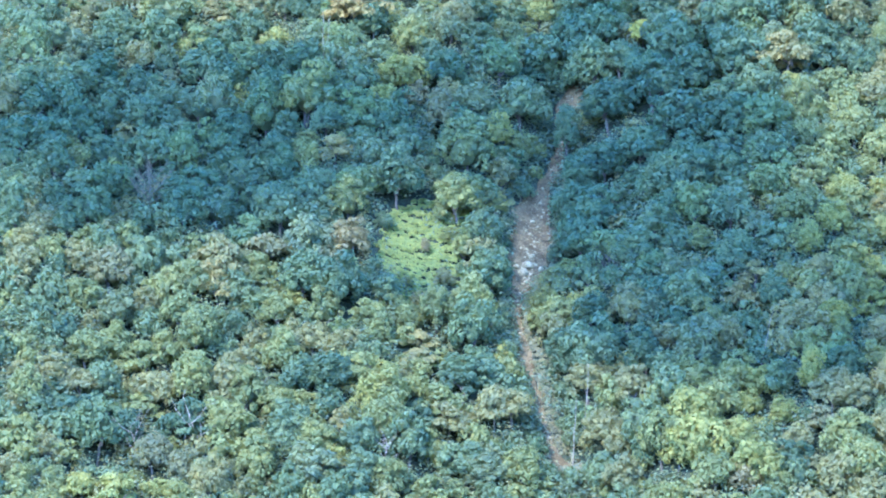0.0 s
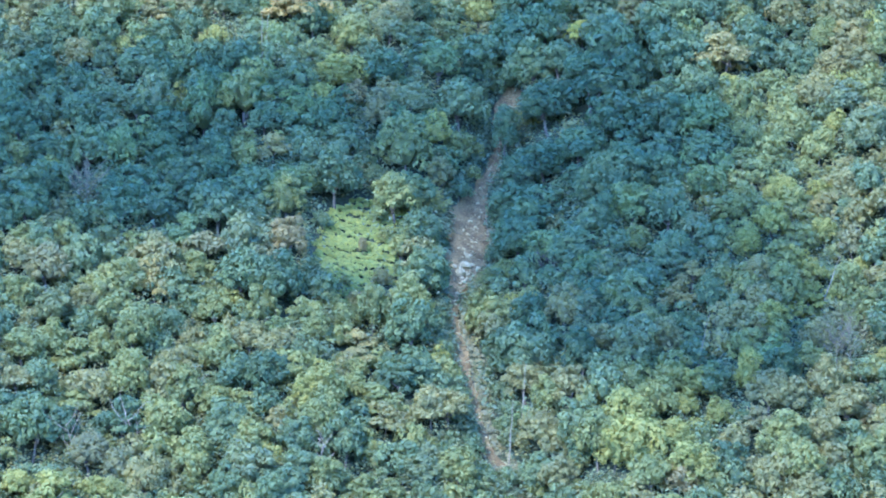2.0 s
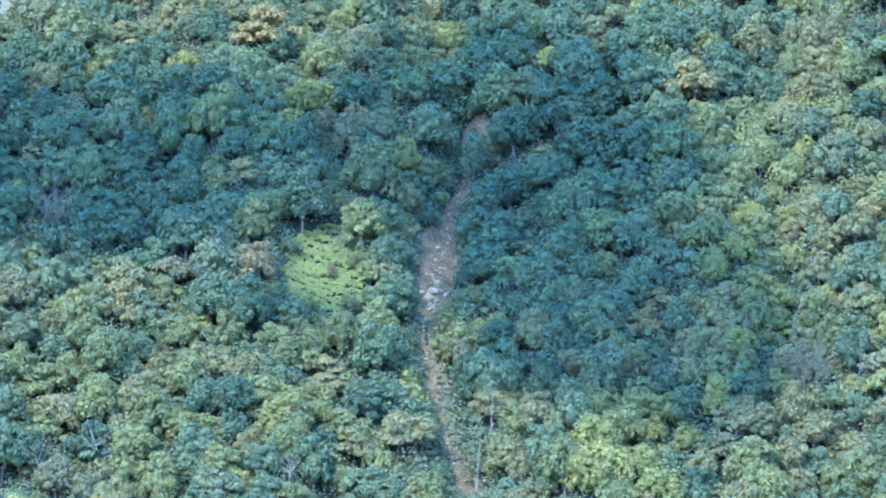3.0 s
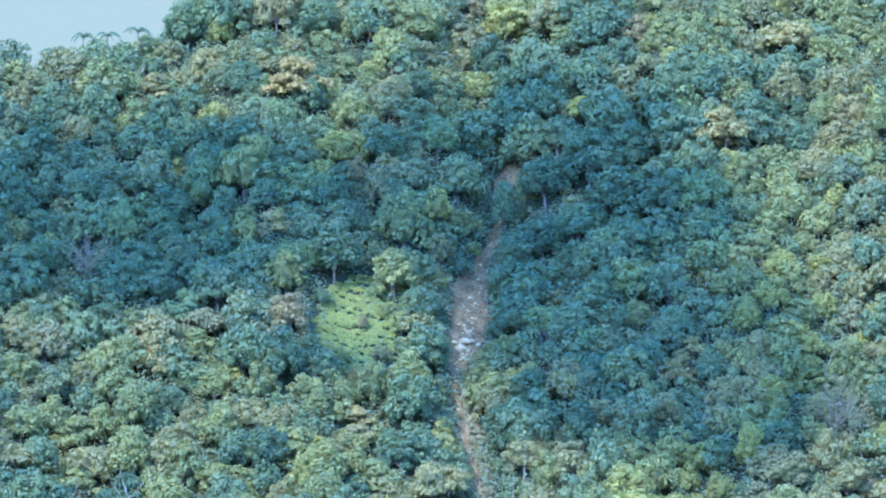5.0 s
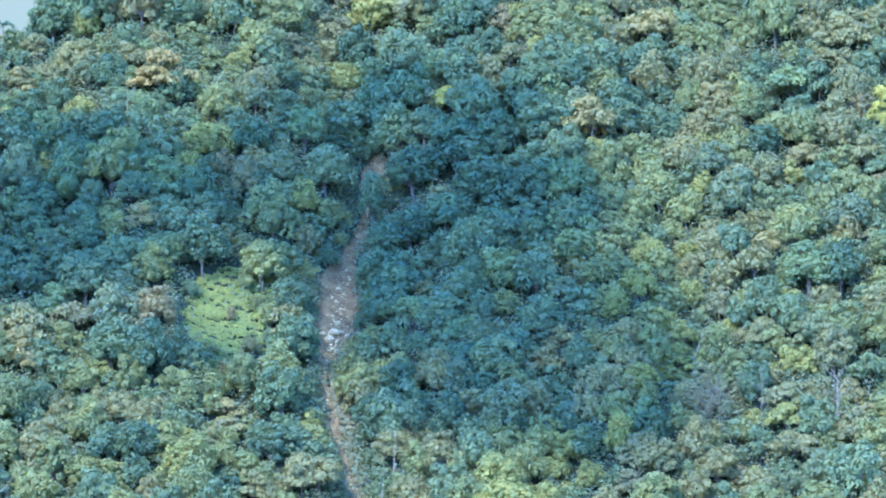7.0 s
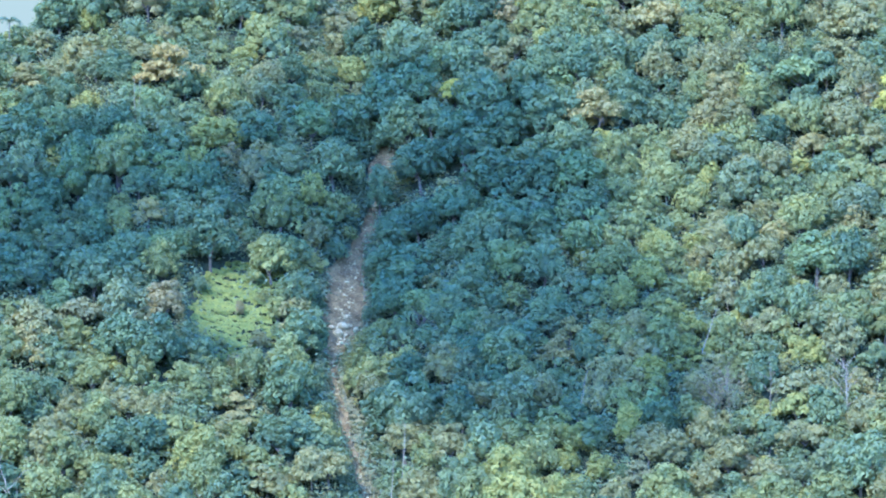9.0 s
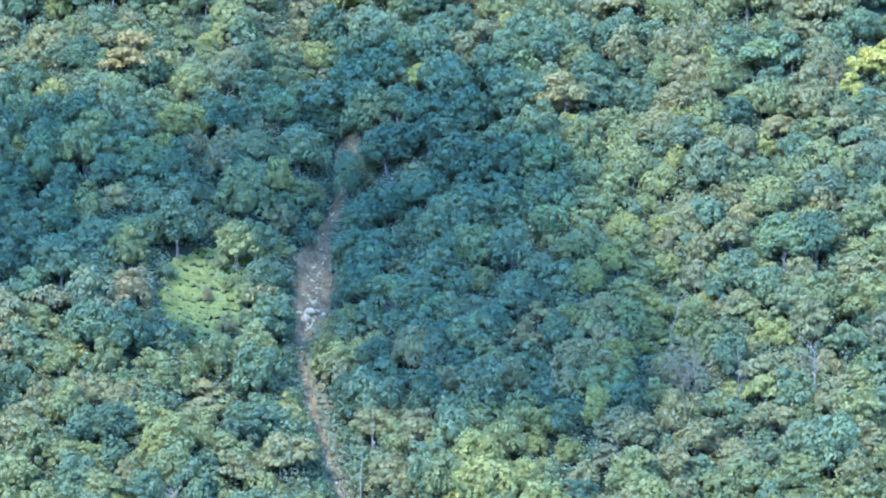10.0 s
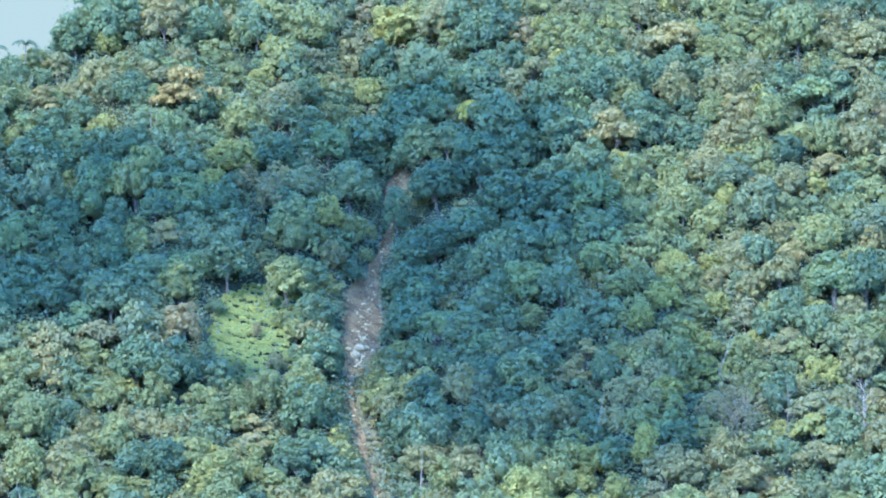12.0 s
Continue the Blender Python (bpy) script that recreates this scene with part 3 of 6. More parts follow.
tree("round", -61.8, 932.9, 6.2, "deep")
tree("umbrella", 27.6, 947.6, 3.9, "gold")
tree("umbrella", 37.4, 948.1, 5.9, "olive")
tree("round", 30.1, 967.0, 6.0, "deep")
tree("round", 24.7, 969.6, 3.8, "fresh")
tree("round", 26.7, 956.3, 4.3, "lush")
tree("umbrella", 55.9, 929.6, 6.4, "tan")
tree("umbrella", 56.4, 926.2, 2.7, "yellowgreen")
tree("umbrella", 70.7, 958.2, 6.4, "tan")
tree("round", 69.9, 944.7, 4.9, "olive")
tree("umbrella", 97.8, 937.2, 6.0, "lush")
tree("round", 96.7, 954.6, 5.5, "fresh")
tree("round", 90.3, 923.7, 3.9, "dark")
tree("umbrella", 98.4, 920.3, 3.9, "tan")
tree("umbrella", 110.2, 945.5, 5.9, "olive")
tree("umbrella", 106.0, 941.7, 4.2, "olive")
tree("round", 79.5, 919.5, 4.3, "grey")
tree("round", 83.7, 906.2, 5.6, "grey")
tree("round", 71.8, 932.9, 3.2, "deep")
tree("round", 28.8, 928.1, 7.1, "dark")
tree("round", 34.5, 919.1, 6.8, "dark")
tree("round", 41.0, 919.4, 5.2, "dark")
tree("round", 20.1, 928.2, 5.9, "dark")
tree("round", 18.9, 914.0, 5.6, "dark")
tree("round", 64.9, 897.8, 4.2, "yellowgreen")
tree("round", 62.7, 888.8, 3.9, "yellowgreen")
tree("largeleaf", 57.8, 892.3, 3.3, "fresh")
tree("round", 59.4, 876.8, 3.2, "olive")
tree("round", 57.5, 882.7, 3.3, "yellowgreen")
tree("round", 61.3, 865.7, 3.6, "yellowgreen")
tree("young", 66.3, 871.1, 2.6, "yellowgreen")
tree("round", 69.6, 864.0, 3.8, "olive")
tree("young", 73.5, 896.7, 2.9, "tan")
tree("young", 66.0, 881.5, 3.3, "yellowgreen")
tree("young", 68.2, 877.3, 2.8, "olive")
tree("umbrella", 87.2, 854.7, 4.0, "yellowgreen")
tree("umbrella", 87.5, 847.3, 4.8, "olive")
tree("umbrella", 81.6, 859.8, 2.5, "yellowgreen")
tree("round", 97.3, 866.3, 4.7, "olive")
tree("round", 91.9, 866.2, 3.0, "yellowgreen")
tree("umbrella", 85.2, 890.2, 4.6, "olive")
tree("round", 95.3, 887.5, 5.9, "lush")
tree("round", 101.2, 886.9, 5.1, "dark")
tree("round", 36.7, 891.2, 3.1, "fresh")
tree("umbrella", 47.2, 891.8, 3.7, "grey")
tree("umbrella", 44.0, 883.6, 3.3, "grey")
tree("young", 77.4, 848.9, 2.5, "russet")
tree("largeleaf", -31.4, 900.1, 3.8, "lush")
tree("umbrella", -55.5, 884.1, 5.7, "olive")
tree("umbrella", -56.1, 879.8, 3.9, "tan")
tree("umbrella", -17.6, 867.2, 3.8, "tan")
tree("round", -25.0, 868.6, 3.2, "fresh")
tree("largeleaf", -25.8, 850.7, 3.6, "yellowgreen")
tree("umbrella", -3.5, 854.9, 4.6, "olive")
tree("round", -18.1, 858.9, 3.6, "fresh")
tree("round", -49.5, 855.1, 4.4, "fresh")
tree("largeleaf", 37.3, 869.7, 3.6, "fresh")
tree("round", 46.0, 855.0, 4.0, "yellowgreen")
tree("round", 43.7, 851.3, 2.9, "yellowgreen")
tree("round", 41.6, 841.2, 3.5, "yellowgreen")
tree("slender", 55.4, 850.5, 3.4, "yellowgreen")
tree("round", 49.8, 847.7, 2.9, "yellowgreen")
tree("round", 36.3, 848.4, 3.1, "fresh")
tree("round", 30.3, 841.4, 3.3, "yellowgreen")
tree("umbrella", 56.8, 843.3, 3.3, "brown")
tree("umbrella", 80.6, 843.1, 4.6, "olive")
tree("umbrella", -71.5, 829.9, 6.3, "yellowgreen")
tree("round", -76.3, 843.7, 5.4, "deep")
tree("round", -39.7, 835.3, 4.5, "deep")
tree("round", -31.8, 830.1, 3.9, "deep")
tree("largeleaf", -9.0, 913.8, 5.2, "fresh")
tree("largeleaf", -2.9, 923.3, 3.4, "yellowgreen")
tree("largeleaf", -31.8, 896.5, 4.2, "fresh")
tree("umbrella", -34.8, 911.4, 3.4, "tan")
tree("round", -22.3, 905.4, 6.0, "dark")
tree("umbrella", -55.6, 885.3, 6.1, "tan")
tree("largeleaf", -59.8, 924.8, 4.6, "green")
tree("largeleaf", -41.0, 924.5, 5.2, "lush")
tree("round", -13.7, 925.3, 4.1, "brown")
tree("round", -7.6, 872.2, 5.4, "deep")
tree("round", -6.5, 866.4, 3.6, "deep")
tree("umbrella", -11.7, 852.8, 4.8, "olive")
tree("umbrella", -0.2, 856.1, 4.6, "olive")
tree("umbrella", -17.3, 871.1, 3.4, "tan")
tree("largeleaf", -35.0, 872.4, 3.4, "fresh")
tree("round", -39.0, 878.7, 5.2, "deep")
tree("round", -75.2, 873.3, 5.2, "grey")
tree("round", -6.7, 904.7, 4.5, "deep")
tree("slender", 11.4, 927.5, 3.9, "deep")
tree("round", 25.9, 914.3, 5.0, "deep")
tree("round", 2.3, 933.1, 5.1, "green")
tree("round", -4.3, 886.4, 4.8, "deep")
tree("round", -45.4, 898.0, 5.5, "green")
tree("umbrella", -47.2, 890.2, 5.0, "brown")
tree("slender", -16.7, 895.0, 1.3, "russet")
tree("umbrella", 41.1, 954.8, 3.5, "olive")
tree("young", -86.6, 948.6, 3.8, "olive")
tree("largeleaf", -70.1, 947.3, 5.4, "fresh")
tree("young", -58.3, 955.1, 3.4, "lush")
tree("round", -88.3, 936.5, 4.0, "grey")
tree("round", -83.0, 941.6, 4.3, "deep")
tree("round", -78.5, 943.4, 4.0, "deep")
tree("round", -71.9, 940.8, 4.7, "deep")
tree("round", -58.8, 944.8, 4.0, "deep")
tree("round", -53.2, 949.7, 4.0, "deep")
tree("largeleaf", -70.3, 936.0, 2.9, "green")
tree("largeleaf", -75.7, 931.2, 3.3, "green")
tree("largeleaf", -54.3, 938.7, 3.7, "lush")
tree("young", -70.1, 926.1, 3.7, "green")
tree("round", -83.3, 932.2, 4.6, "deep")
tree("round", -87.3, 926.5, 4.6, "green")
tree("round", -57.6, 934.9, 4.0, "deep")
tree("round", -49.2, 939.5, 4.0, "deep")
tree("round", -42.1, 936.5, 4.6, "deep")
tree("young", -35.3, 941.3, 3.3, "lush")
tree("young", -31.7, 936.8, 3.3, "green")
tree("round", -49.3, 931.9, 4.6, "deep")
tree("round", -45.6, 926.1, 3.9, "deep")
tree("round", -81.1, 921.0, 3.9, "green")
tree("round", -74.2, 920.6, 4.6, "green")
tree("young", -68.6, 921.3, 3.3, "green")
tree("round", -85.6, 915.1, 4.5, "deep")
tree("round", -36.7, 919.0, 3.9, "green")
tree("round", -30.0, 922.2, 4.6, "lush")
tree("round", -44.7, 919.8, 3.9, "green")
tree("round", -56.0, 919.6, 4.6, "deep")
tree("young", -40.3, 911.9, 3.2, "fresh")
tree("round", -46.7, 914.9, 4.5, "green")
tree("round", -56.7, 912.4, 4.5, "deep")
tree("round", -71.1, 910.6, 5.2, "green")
tree("round", -81.4, 912.6, 3.9, "green")
tree("young", -78.0, 913.0, 3.2, "green")
tree("round", -65.5, 910.9, 3.9, "lush")
tree("young", -85.6, 909.3, 3.2, "fresh")
tree("round", -28.0, 948.5, 4.0, "deep")
tree("round", -11.1, 949.9, 4.7, "olive")
tree("round", -6.4, 954.6, 4.0, "dark")
tree("round", -12.2, 947.0, 4.0, "grey")
tree("young", -0.5, 953.6, 3.4, "fresh")
tree("round", -2.2, 940.8, 4.7, "lush")
tree("umbrella", 6.5, 948.9, 5.4, "green")
tree("largeleaf", 7.7, 948.3, 3.3, "lush")
tree("round", -7.4, 928.7, 3.9, "grey")
tree("young", -12.0, 930.9, 3.7, "olive")
tree("young", -18.9, 932.2, 3.3, "russet")
tree("round", -26.1, 922.3, 3.9, "deep")
tree("round", -20.8, 917.0, 3.9, "green")
tree("young", -6.2, 923.1, 3.7, "green")
tree("young", -5.0, 918.8, 3.2, "fresh")
tree("young", 1.8, 924.7, 3.3, "fresh")
tree("round", 13.6, 950.0, 6.0, "deep")
tree("round", 20.6, 949.9, 6.0, "deep")
tree("round", 13.7, 960.9, 4.8, "deep")
tree("round", 22.7, 940.8, 4.0, "deep")
tree("round", 16.9, 943.1, 5.3, "deep")
tree("young", 25.2, 948.0, 3.3, "olive")
tree("round", 29.9, 945.9, 4.7, "green")
tree("round", 14.8, 919.7, 3.9, "deep")
tree("round", 47.3, 944.5, 5.3, "deep")
tree("round", 53.1, 943.0, 4.7, "deep")
tree("round", 59.1, 946.6, 4.7, "green")
tree("round", 66.2, 947.7, 4.7, "dark")
tree("round", 79.7, 941.0, 4.7, "olive")
tree("round", 85.6, 942.4, 4.0, "olive")
tree("round", 82.5, 933.8, 4.6, "tan")
tree("round", 77.0, 937.2, 4.0, "fresh")
tree("round", 88.0, 931.9, 4.6, "fresh")
tree("round", 84.2, 928.2, 3.9, "olive")
tree("young", 78.7, 931.1, 3.3, "tan")
tree("round", 33.1, 938.8, 6.0, "green")
tree("round", 42.5, 940.9, 5.3, "deep")
tree("round", 45.4, 930.5, 5.9, "deep")
tree("round", 51.2, 931.7, 4.0, "deep")
tree("round", 63.1, 937.8, 5.3, "dark")
tree("round", 37.4, 931.2, 5.3, "deep")
tree("round", 50.7, 923.5, 4.6, "green")
tree("round", 62.9, 933.7, 4.6, "green")
tree("round", 68.7, 935.2, 4.0, "green")
tree("young", 74.5, 935.6, 3.3, "green")
tree("round", 44.9, 921.5, 5.2, "deep")
tree("round", 51.3, 914.3, 5.2, "lush")
tree("round", 44.7, 916.8, 4.5, "deep")
tree("round", 51.4, 906.8, 3.8, "green")
tree("round", 42.2, 911.6, 4.5, "green")
tree("round", 35.5, 912.3, 4.5, "deep")
tree("round", -84.8, 901.4, 3.8, "green")
tree("round", -79.4, 903.7, 4.5, "deep")
tree("round", -65.4, 901.7, 3.8, "deep")
tree("round", -61.0, 902.2, 4.5, "deep")
tree("largeleaf", -54.1, 907.5, 3.9, "green")
tree("largeleaf", -57.4, 899.1, 4.5, "green")
tree("young", -50.5, 903.7, 3.6, "green")
tree("round", -45.3, 909.3, 4.5, "deep")
tree("round", -38.3, 903.8, 3.8, "green")
tree("round", -28.3, 904.1, 3.8, "lush")
tree("round", -40.4, 900.7, 3.8, "green")
tree("round", -82.0, 895.1, 4.4, "deep")
tree("young", -76.8, 899.0, 3.2, "olive")
tree("young", -82.0, 890.2, 3.2, "fresh")
tree("young", -74.5, 891.8, 3.5, "fresh")
tree("round", -79.0, 886.9, 3.8, "green")
tree("umbrella", -51.0, 893.7, 4.4, "lush")
tree("round", -62.2, 881.6, 3.7, "fresh")
tree("round", -38.6, 886.5, 5.6, "grey")
tree("round", -31.0, 887.7, 4.4, "russet")
tree("round", -49.4, 884.7, 4.4, "fresh")
tree("round", -76.9, 882.0, 4.4, "brown")
tree("round", -82.9, 882.3, 3.8, "olive")
tree("round", -71.2, 884.9, 4.4, "green")
tree("largeleaf", -66.8, 878.1, 3.7, "fresh")
tree("largeleaf", -61.5, 878.9, 3.7, "fresh")
tree("largeleaf", -52.9, 879.3, 4.4, "green")
tree("round", -49.0, 877.8, 4.3, "green")
tree("young", -35.2, 883.3, 3.5, "brown")
tree("round", -32.7, 875.1, 5.6, "dark")
tree("young", -41.5, 878.1, 3.1, "yellowgreen")
tree("round", -82.1, 873.5, 4.3, "fresh")
tree("round", -69.4, 876.2, 3.7, "olive")
tree("round", -62.6, 871.4, 4.3, "fresh")
tree("umbrella", -27.2, 871.0, 3.7, "fresh")
tree("round", -44.6, 875.8, 3.7, "fresh")
tree("young", -56.3, 873.5, 3.1, "green")
tree("round", -10.5, 903.1, 5.1, "fresh")
tree("largeleaf", -3.3, 906.9, 3.2, "fresh")
tree("round", -5.4, 897.4, 4.4, "green")
tree("round", -7.5, 879.5, 4.7, "fresh")
tree("young", -24.2, 878.1, 3.7, "green")
tree("round", -14.5, 876.9, 4.3, "fresh")
tree("young", -19.8, 875.2, 3.7, "fresh")
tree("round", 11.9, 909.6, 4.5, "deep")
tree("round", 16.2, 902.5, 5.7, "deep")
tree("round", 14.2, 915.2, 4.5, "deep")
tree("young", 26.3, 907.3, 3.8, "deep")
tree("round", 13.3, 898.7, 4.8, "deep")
tree("round", 19.3, 894.7, 4.4, "lush")
tree("round", 24.7, 889.6, 4.4, "green")
tree("round", 28.2, 894.9, 4.4, "green")
tree("young", 11.1, 895.7, 2.8, "fresh")
tree("young", 9.7, 901.9, 2.3, "green")
tree("young", 14.9, 891.4, 3.8, "green")
tree("young", 23.4, 884.0, 3.7, "green")
tree("young", 27.8, 885.4, 3.8, "lush")
tree("young", 6.6, 887.9, 3.5, "fresh")
tree("round", 9.3, 882.5, 4.4, "fresh")
tree("young", 5.5, 882.9, 3.0, "fresh")
tree("round", 15.8, 880.5, 5.0, "dark")
tree("round", 22.2, 876.8, 4.3, "olive")
tree("young", 26.4, 875.4, 3.7, "grey")
tree("round", 30.7, 903.7, 5.1, "deep")
tree("round", 36.3, 905.3, 5.1, "deep")
tree("round", 43.0, 904.8, 4.5, "deep")
tree("round", 50.4, 898.8, 4.4, "lush")
tree("round", 35.9, 896.8, 4.8, "lush")
tree("young", 30.4, 897.5, 3.8, "deep")
tree("round", 42.5, 895.0, 5.1, "green")
tree("round", 54.4, 891.5, 4.0, "fresh")
tree("young", 32.4, 890.2, 3.8, "green")
tree("round", 43.1, 885.2, 4.4, "green")
tree("umbrella", 46.7, 881.2, 3.5, "olive")
tree("umbrella", 37.4, 880.8, 4.4, "green")
tree("young", 31.0, 883.1, 3.7, "grey")
tree("young", 50.8, 886.0, 3.8, "green")
tree("young", 52.5, 878.4, 2.7, "fresh")
tree("umbrella", 43.7, 875.8, 3.7, "tan")
tree("round", 34.0, 874.7, 4.9, "green")
tree("young", 28.6, 877.0, 3.7, "dark")
tree("young", 50.0, 873.3, 3.7, "dark")
tree("round", -79.9, 862.6, 4.3, "fresh")
tree("round", -75.0, 866.4, 4.3, "fresh")
tree("umbrella", -69.3, 862.3, 4.9, "fresh")
tree("umbrella", -65.2, 864.4, 3.7, "fresh")
tree("round", -58.9, 865.4, 4.9, "fresh")
tree("young", -48.6, 870.7, 3.1, "olive")
tree("round", -59.3, 855.0, 4.8, "fresh")
tree("young", -51.4, 863.7, 3.7, "olive")
tree("round", -76.2, 856.7, 4.3, "green")
tree("umbrella", -80.3, 854.9, 4.2, "olive")
tree("round", -66.6, 854.9, 4.8, "olive")
tree("round", -42.9, 864.1, 4.3, "fresh")
tree("round", -38.4, 857.6, 4.9, "dark")
tree("round", -33.0, 855.7, 4.6, "dark")
tree("young", -37.7, 867.2, 3.7, "olive")
tree("umbrella", -27.8, 856.4, 4.2, "fresh")
tree("round", -79.4, 846.0, 4.8, "dark")
tree("round", -72.2, 846.9, 4.8, "dark")
tree("umbrella", -68.5, 852.8, 3.6, "fresh")
tree("umbrella", -59.7, 846.3, 5.4, "dark")
tree("round", -53.5, 847.0, 4.8, "fresh")
tree("round", -43.4, 853.9, 4.2, "fresh")
tree("young", -38.2, 853.7, 3.6, "fresh")
tree("umbrella", -47.1, 844.5, 4.8, "fresh")
tree("round", -41.0, 847.1, 4.2, "green")
tree("round", -35.6, 842.5, 4.2, "fresh")
tree("round", -36.3, 835.3, 5.3, "grey")
tree("young", -31.7, 847.5, 2.4, "tan")
tree("round", -27.3, 841.8, 4.2, "green")
tree("round", -65.5, 840.8, 3.8, "brown")
tree("young", -60.1, 837.8, 3.3, "brown")
tree("umbrella", -78.1, 832.0, 4.7, "yellowgreen")
tree("umbrella", -64.0, 834.2, 3.5, "yellowgreen")
tree("young", -51.9, 838.7, 3.3, "olive")
tree("round", -46.8, 839.7, 4.2, "fresh")
tree("round", -54.7, 833.5, 4.1, "olive")
tree("round", -27.1, 835.6, 4.1, "green")
tree("young", -1.1, 874.6, 2.4, "green")
tree("round", -8.9, 862.1, 4.9, "dark")
tree("round", -23.5, 853.1, 5.4, "fresh")
tree("umbrella", -13.1, 856.2, 5.4, "fresh")
tree("young", -3.6, 862.7, 3.7, "green")
tree("young", -0.7, 867.7, 3.2, "fresh")
tree("round", -23.3, 846.2, 4.8, "fresh")
tree("young", -17.2, 853.7, 3.6, "dark")
tree("round", -19.1, 843.6, 4.8, "green")
tree("round", -8.7, 843.3, 4.8, "green")
tree("round", -22.0, 835.0, 4.1, "fresh")
tree("umbrella", -15.8, 835.9, 4.7, "fresh")
tree("round", -4.6, 841.8, 4.2, "grey")
tree("round", 1.6, 843.5, 4.2, "fresh")
tree("round", 10.3, 875.9, 4.3, "dark")
tree("young", 8.2, 880.2, 3.7, "olive")
tree("round", 15.6, 869.8, 5.5, "green")
tree("young", 18.9, 873.3, 3.7, "green")
tree("round", 14.5, 867.1, 4.3, "olive")
tree("round", 17.3, 855.7, 4.6, "olive")
tree("young", 18.6, 861.3, 3.7, "fresh")
tree("round", 22.8, 860.2, 4.3, "olive")
tree("round", 23.6, 851.2, 4.2, "green")
tree("round", 17.2, 846.8, 4.2, "green")
tree("round", 20.3, 843.3, 4.2, "olive")
tree("young", 25.5, 846.2, 3.6, "dark")
tree("round", 25.0, 864.5, 4.3, "dark")
tree("young", 29.4, 867.3, 3.7, "olive")
tree("round", 34.5, 862.3, 4.9, "grey")
tree("round", 41.0, 865.0, 4.3, "olive")
tree("young", 29.1, 859.7, 3.6, "green")
tree("young", 34.3, 856.8, 3.6, "fresh")
tree("round", 41.6, 856.0, 4.8, "fresh")
tree("round", 48.9, 854.4, 4.2, "green")
tree("round", 38.2, 850.4, 4.8, "fresh")
tree("round", 58.9, 848.1, 4.2, "olive")
tree("round", 63.0, 846.8, 4.2, "olive")
tree("round", 69.7, 851.9, 4.2, "olive")
tree("round", 73.5, 848.3, 4.8, "olive")
tree("round", 32.8, 845.5, 4.8, "yellowgreen")
tree("young", 52.2, 840.2, 3.3, "olive")
tree("round", 27.5, 843.5, 4.8, "fresh")
tree("round", 33.5, 838.2, 5.3, "yellowgreen")
tree("round", 44.7, 834.6, 5.3, "yellowgreen")
tree("round", 50.9, 836.0, 4.5, "dark")
tree("umbrella", 55.0, 835.2, 3.5, "olive")
tree("round", 62.8, 830.1, 5.3, "fresh")
tree("round", 61.3, 837.0, 4.7, "fresh")
tree("round", 68.8, 840.9, 4.2, "olive")
tree("umbrella", 73.9, 840.8, 4.2, "green")
tree("young", 69.8, 835.3, 3.6, "olive")
tree("round", 76.5, 835.4, 4.1, "fresh")
tree("round", 36.4, 833.1, 4.1, "fresh")
tree("young", 41.6, 833.8, 3.5, "russet")
tree("round", 58.6, 828.8, 4.1, "olive")
tree("round", 64.6, 827.0, 4.1, "olive")
tree("young", 47.6, 832.8, 3.5, "fresh")
# two dark crowns stand in for the shaded hollow left of the scar
tree("young", -2.4, 881.2, 2.5, "dark")
tree("young", -0.7, 901.8, 1.1, "deep")
tree("young", -91.1, 955.4, 4.1, "grey")
tree("young", -89.4, 949.6, 4.0, "fresh")
tree("young", -82.6, 959.7, 3.4, "olive")
tree("round", -81.3, 945.1, 4.7, "deep")
tree("round", -79.1, 953.0, 4.7, "olive")
tree("young", -73.5, 956.6, 4.1, "green")
tree("largeleaf", -73.8, 952.4, 3.4, "yellowgreen")
tree("largeleaf", -74.0, 948.4, 3.0, "fresh")
tree("young", -68.0, 960.0, 4.1, "green")
tree("young", -63.6, 965.0, 4.1, "fresh")
tree("young", -58.6, 963.8, 4.1, "olive")
tree("round", -52.1, 975.5, 4.8, "green")
tree("round", -48.8, 958.0, 4.7, "olive")
tree("young", -54.6, 956.5, 4.1, "olive")
tree("round", -42.5, 951.5, 4.7, "dark")
tree("young", -41.0, 970.3, 4.1, "olive")
tree("young", -32.3, 962.6, 2.7, "tan")
tree("young", -23.1, 973.2, 4.1, "olive")
tree("young", -25.3, 965.6, 3.4, "fresh")
tree("young", -21.2, 970.5, 3.4, "fresh")
tree("round", -17.0, 968.8, 4.8, "green")
tree("round", -13.4, 973.1, 4.8, "fresh")
tree("young", -15.6, 959.6, 3.0, "yellowgreen")
tree("round", -10.9, 961.9, 4.8, "fresh")
tree("young", -13.4, 966.7, 3.4, "yellowgreen")
tree("round", -6.2, 970.7, 4.8, "fresh")
tree("young", -9.1, 960.0, 4.1, "green")
tree("young", 3.4, 971.0, 3.4, "olive")
tree("young", -0.2, 981.2, 4.2, "grey")
tree("young", 7.1, 987.6, 3.5, "russet")
tree("young", 10.5, 964.5, 4.1, "lush")
tree("round", 9.3, 969.1, 4.8, "dark")
tree("round", 18.8, 961.6, 5.4, "green")
tree("round", 22.7, 974.6, 4.8, "olive")
tree("round", 26.3, 973.9, 5.5, "green")
tree("round", 34.5, 968.2, 5.5, "dark")
tree("round", 36.5, 959.0, 4.3, "dark")
tree("young", 40.4, 966.5, 3.4, "russet")
tree("young", 42.9, 967.8, 2.7, "yellowgreen")
tree("young", 44.3, 960.4, 3.4, "fresh")
tree("young", 47.4, 962.6, 4.1, "fresh")
tree("young", 48.9, 968.6, 2.7, "olive")
tree("young", 53.6, 966.5, 3.8, "olive")
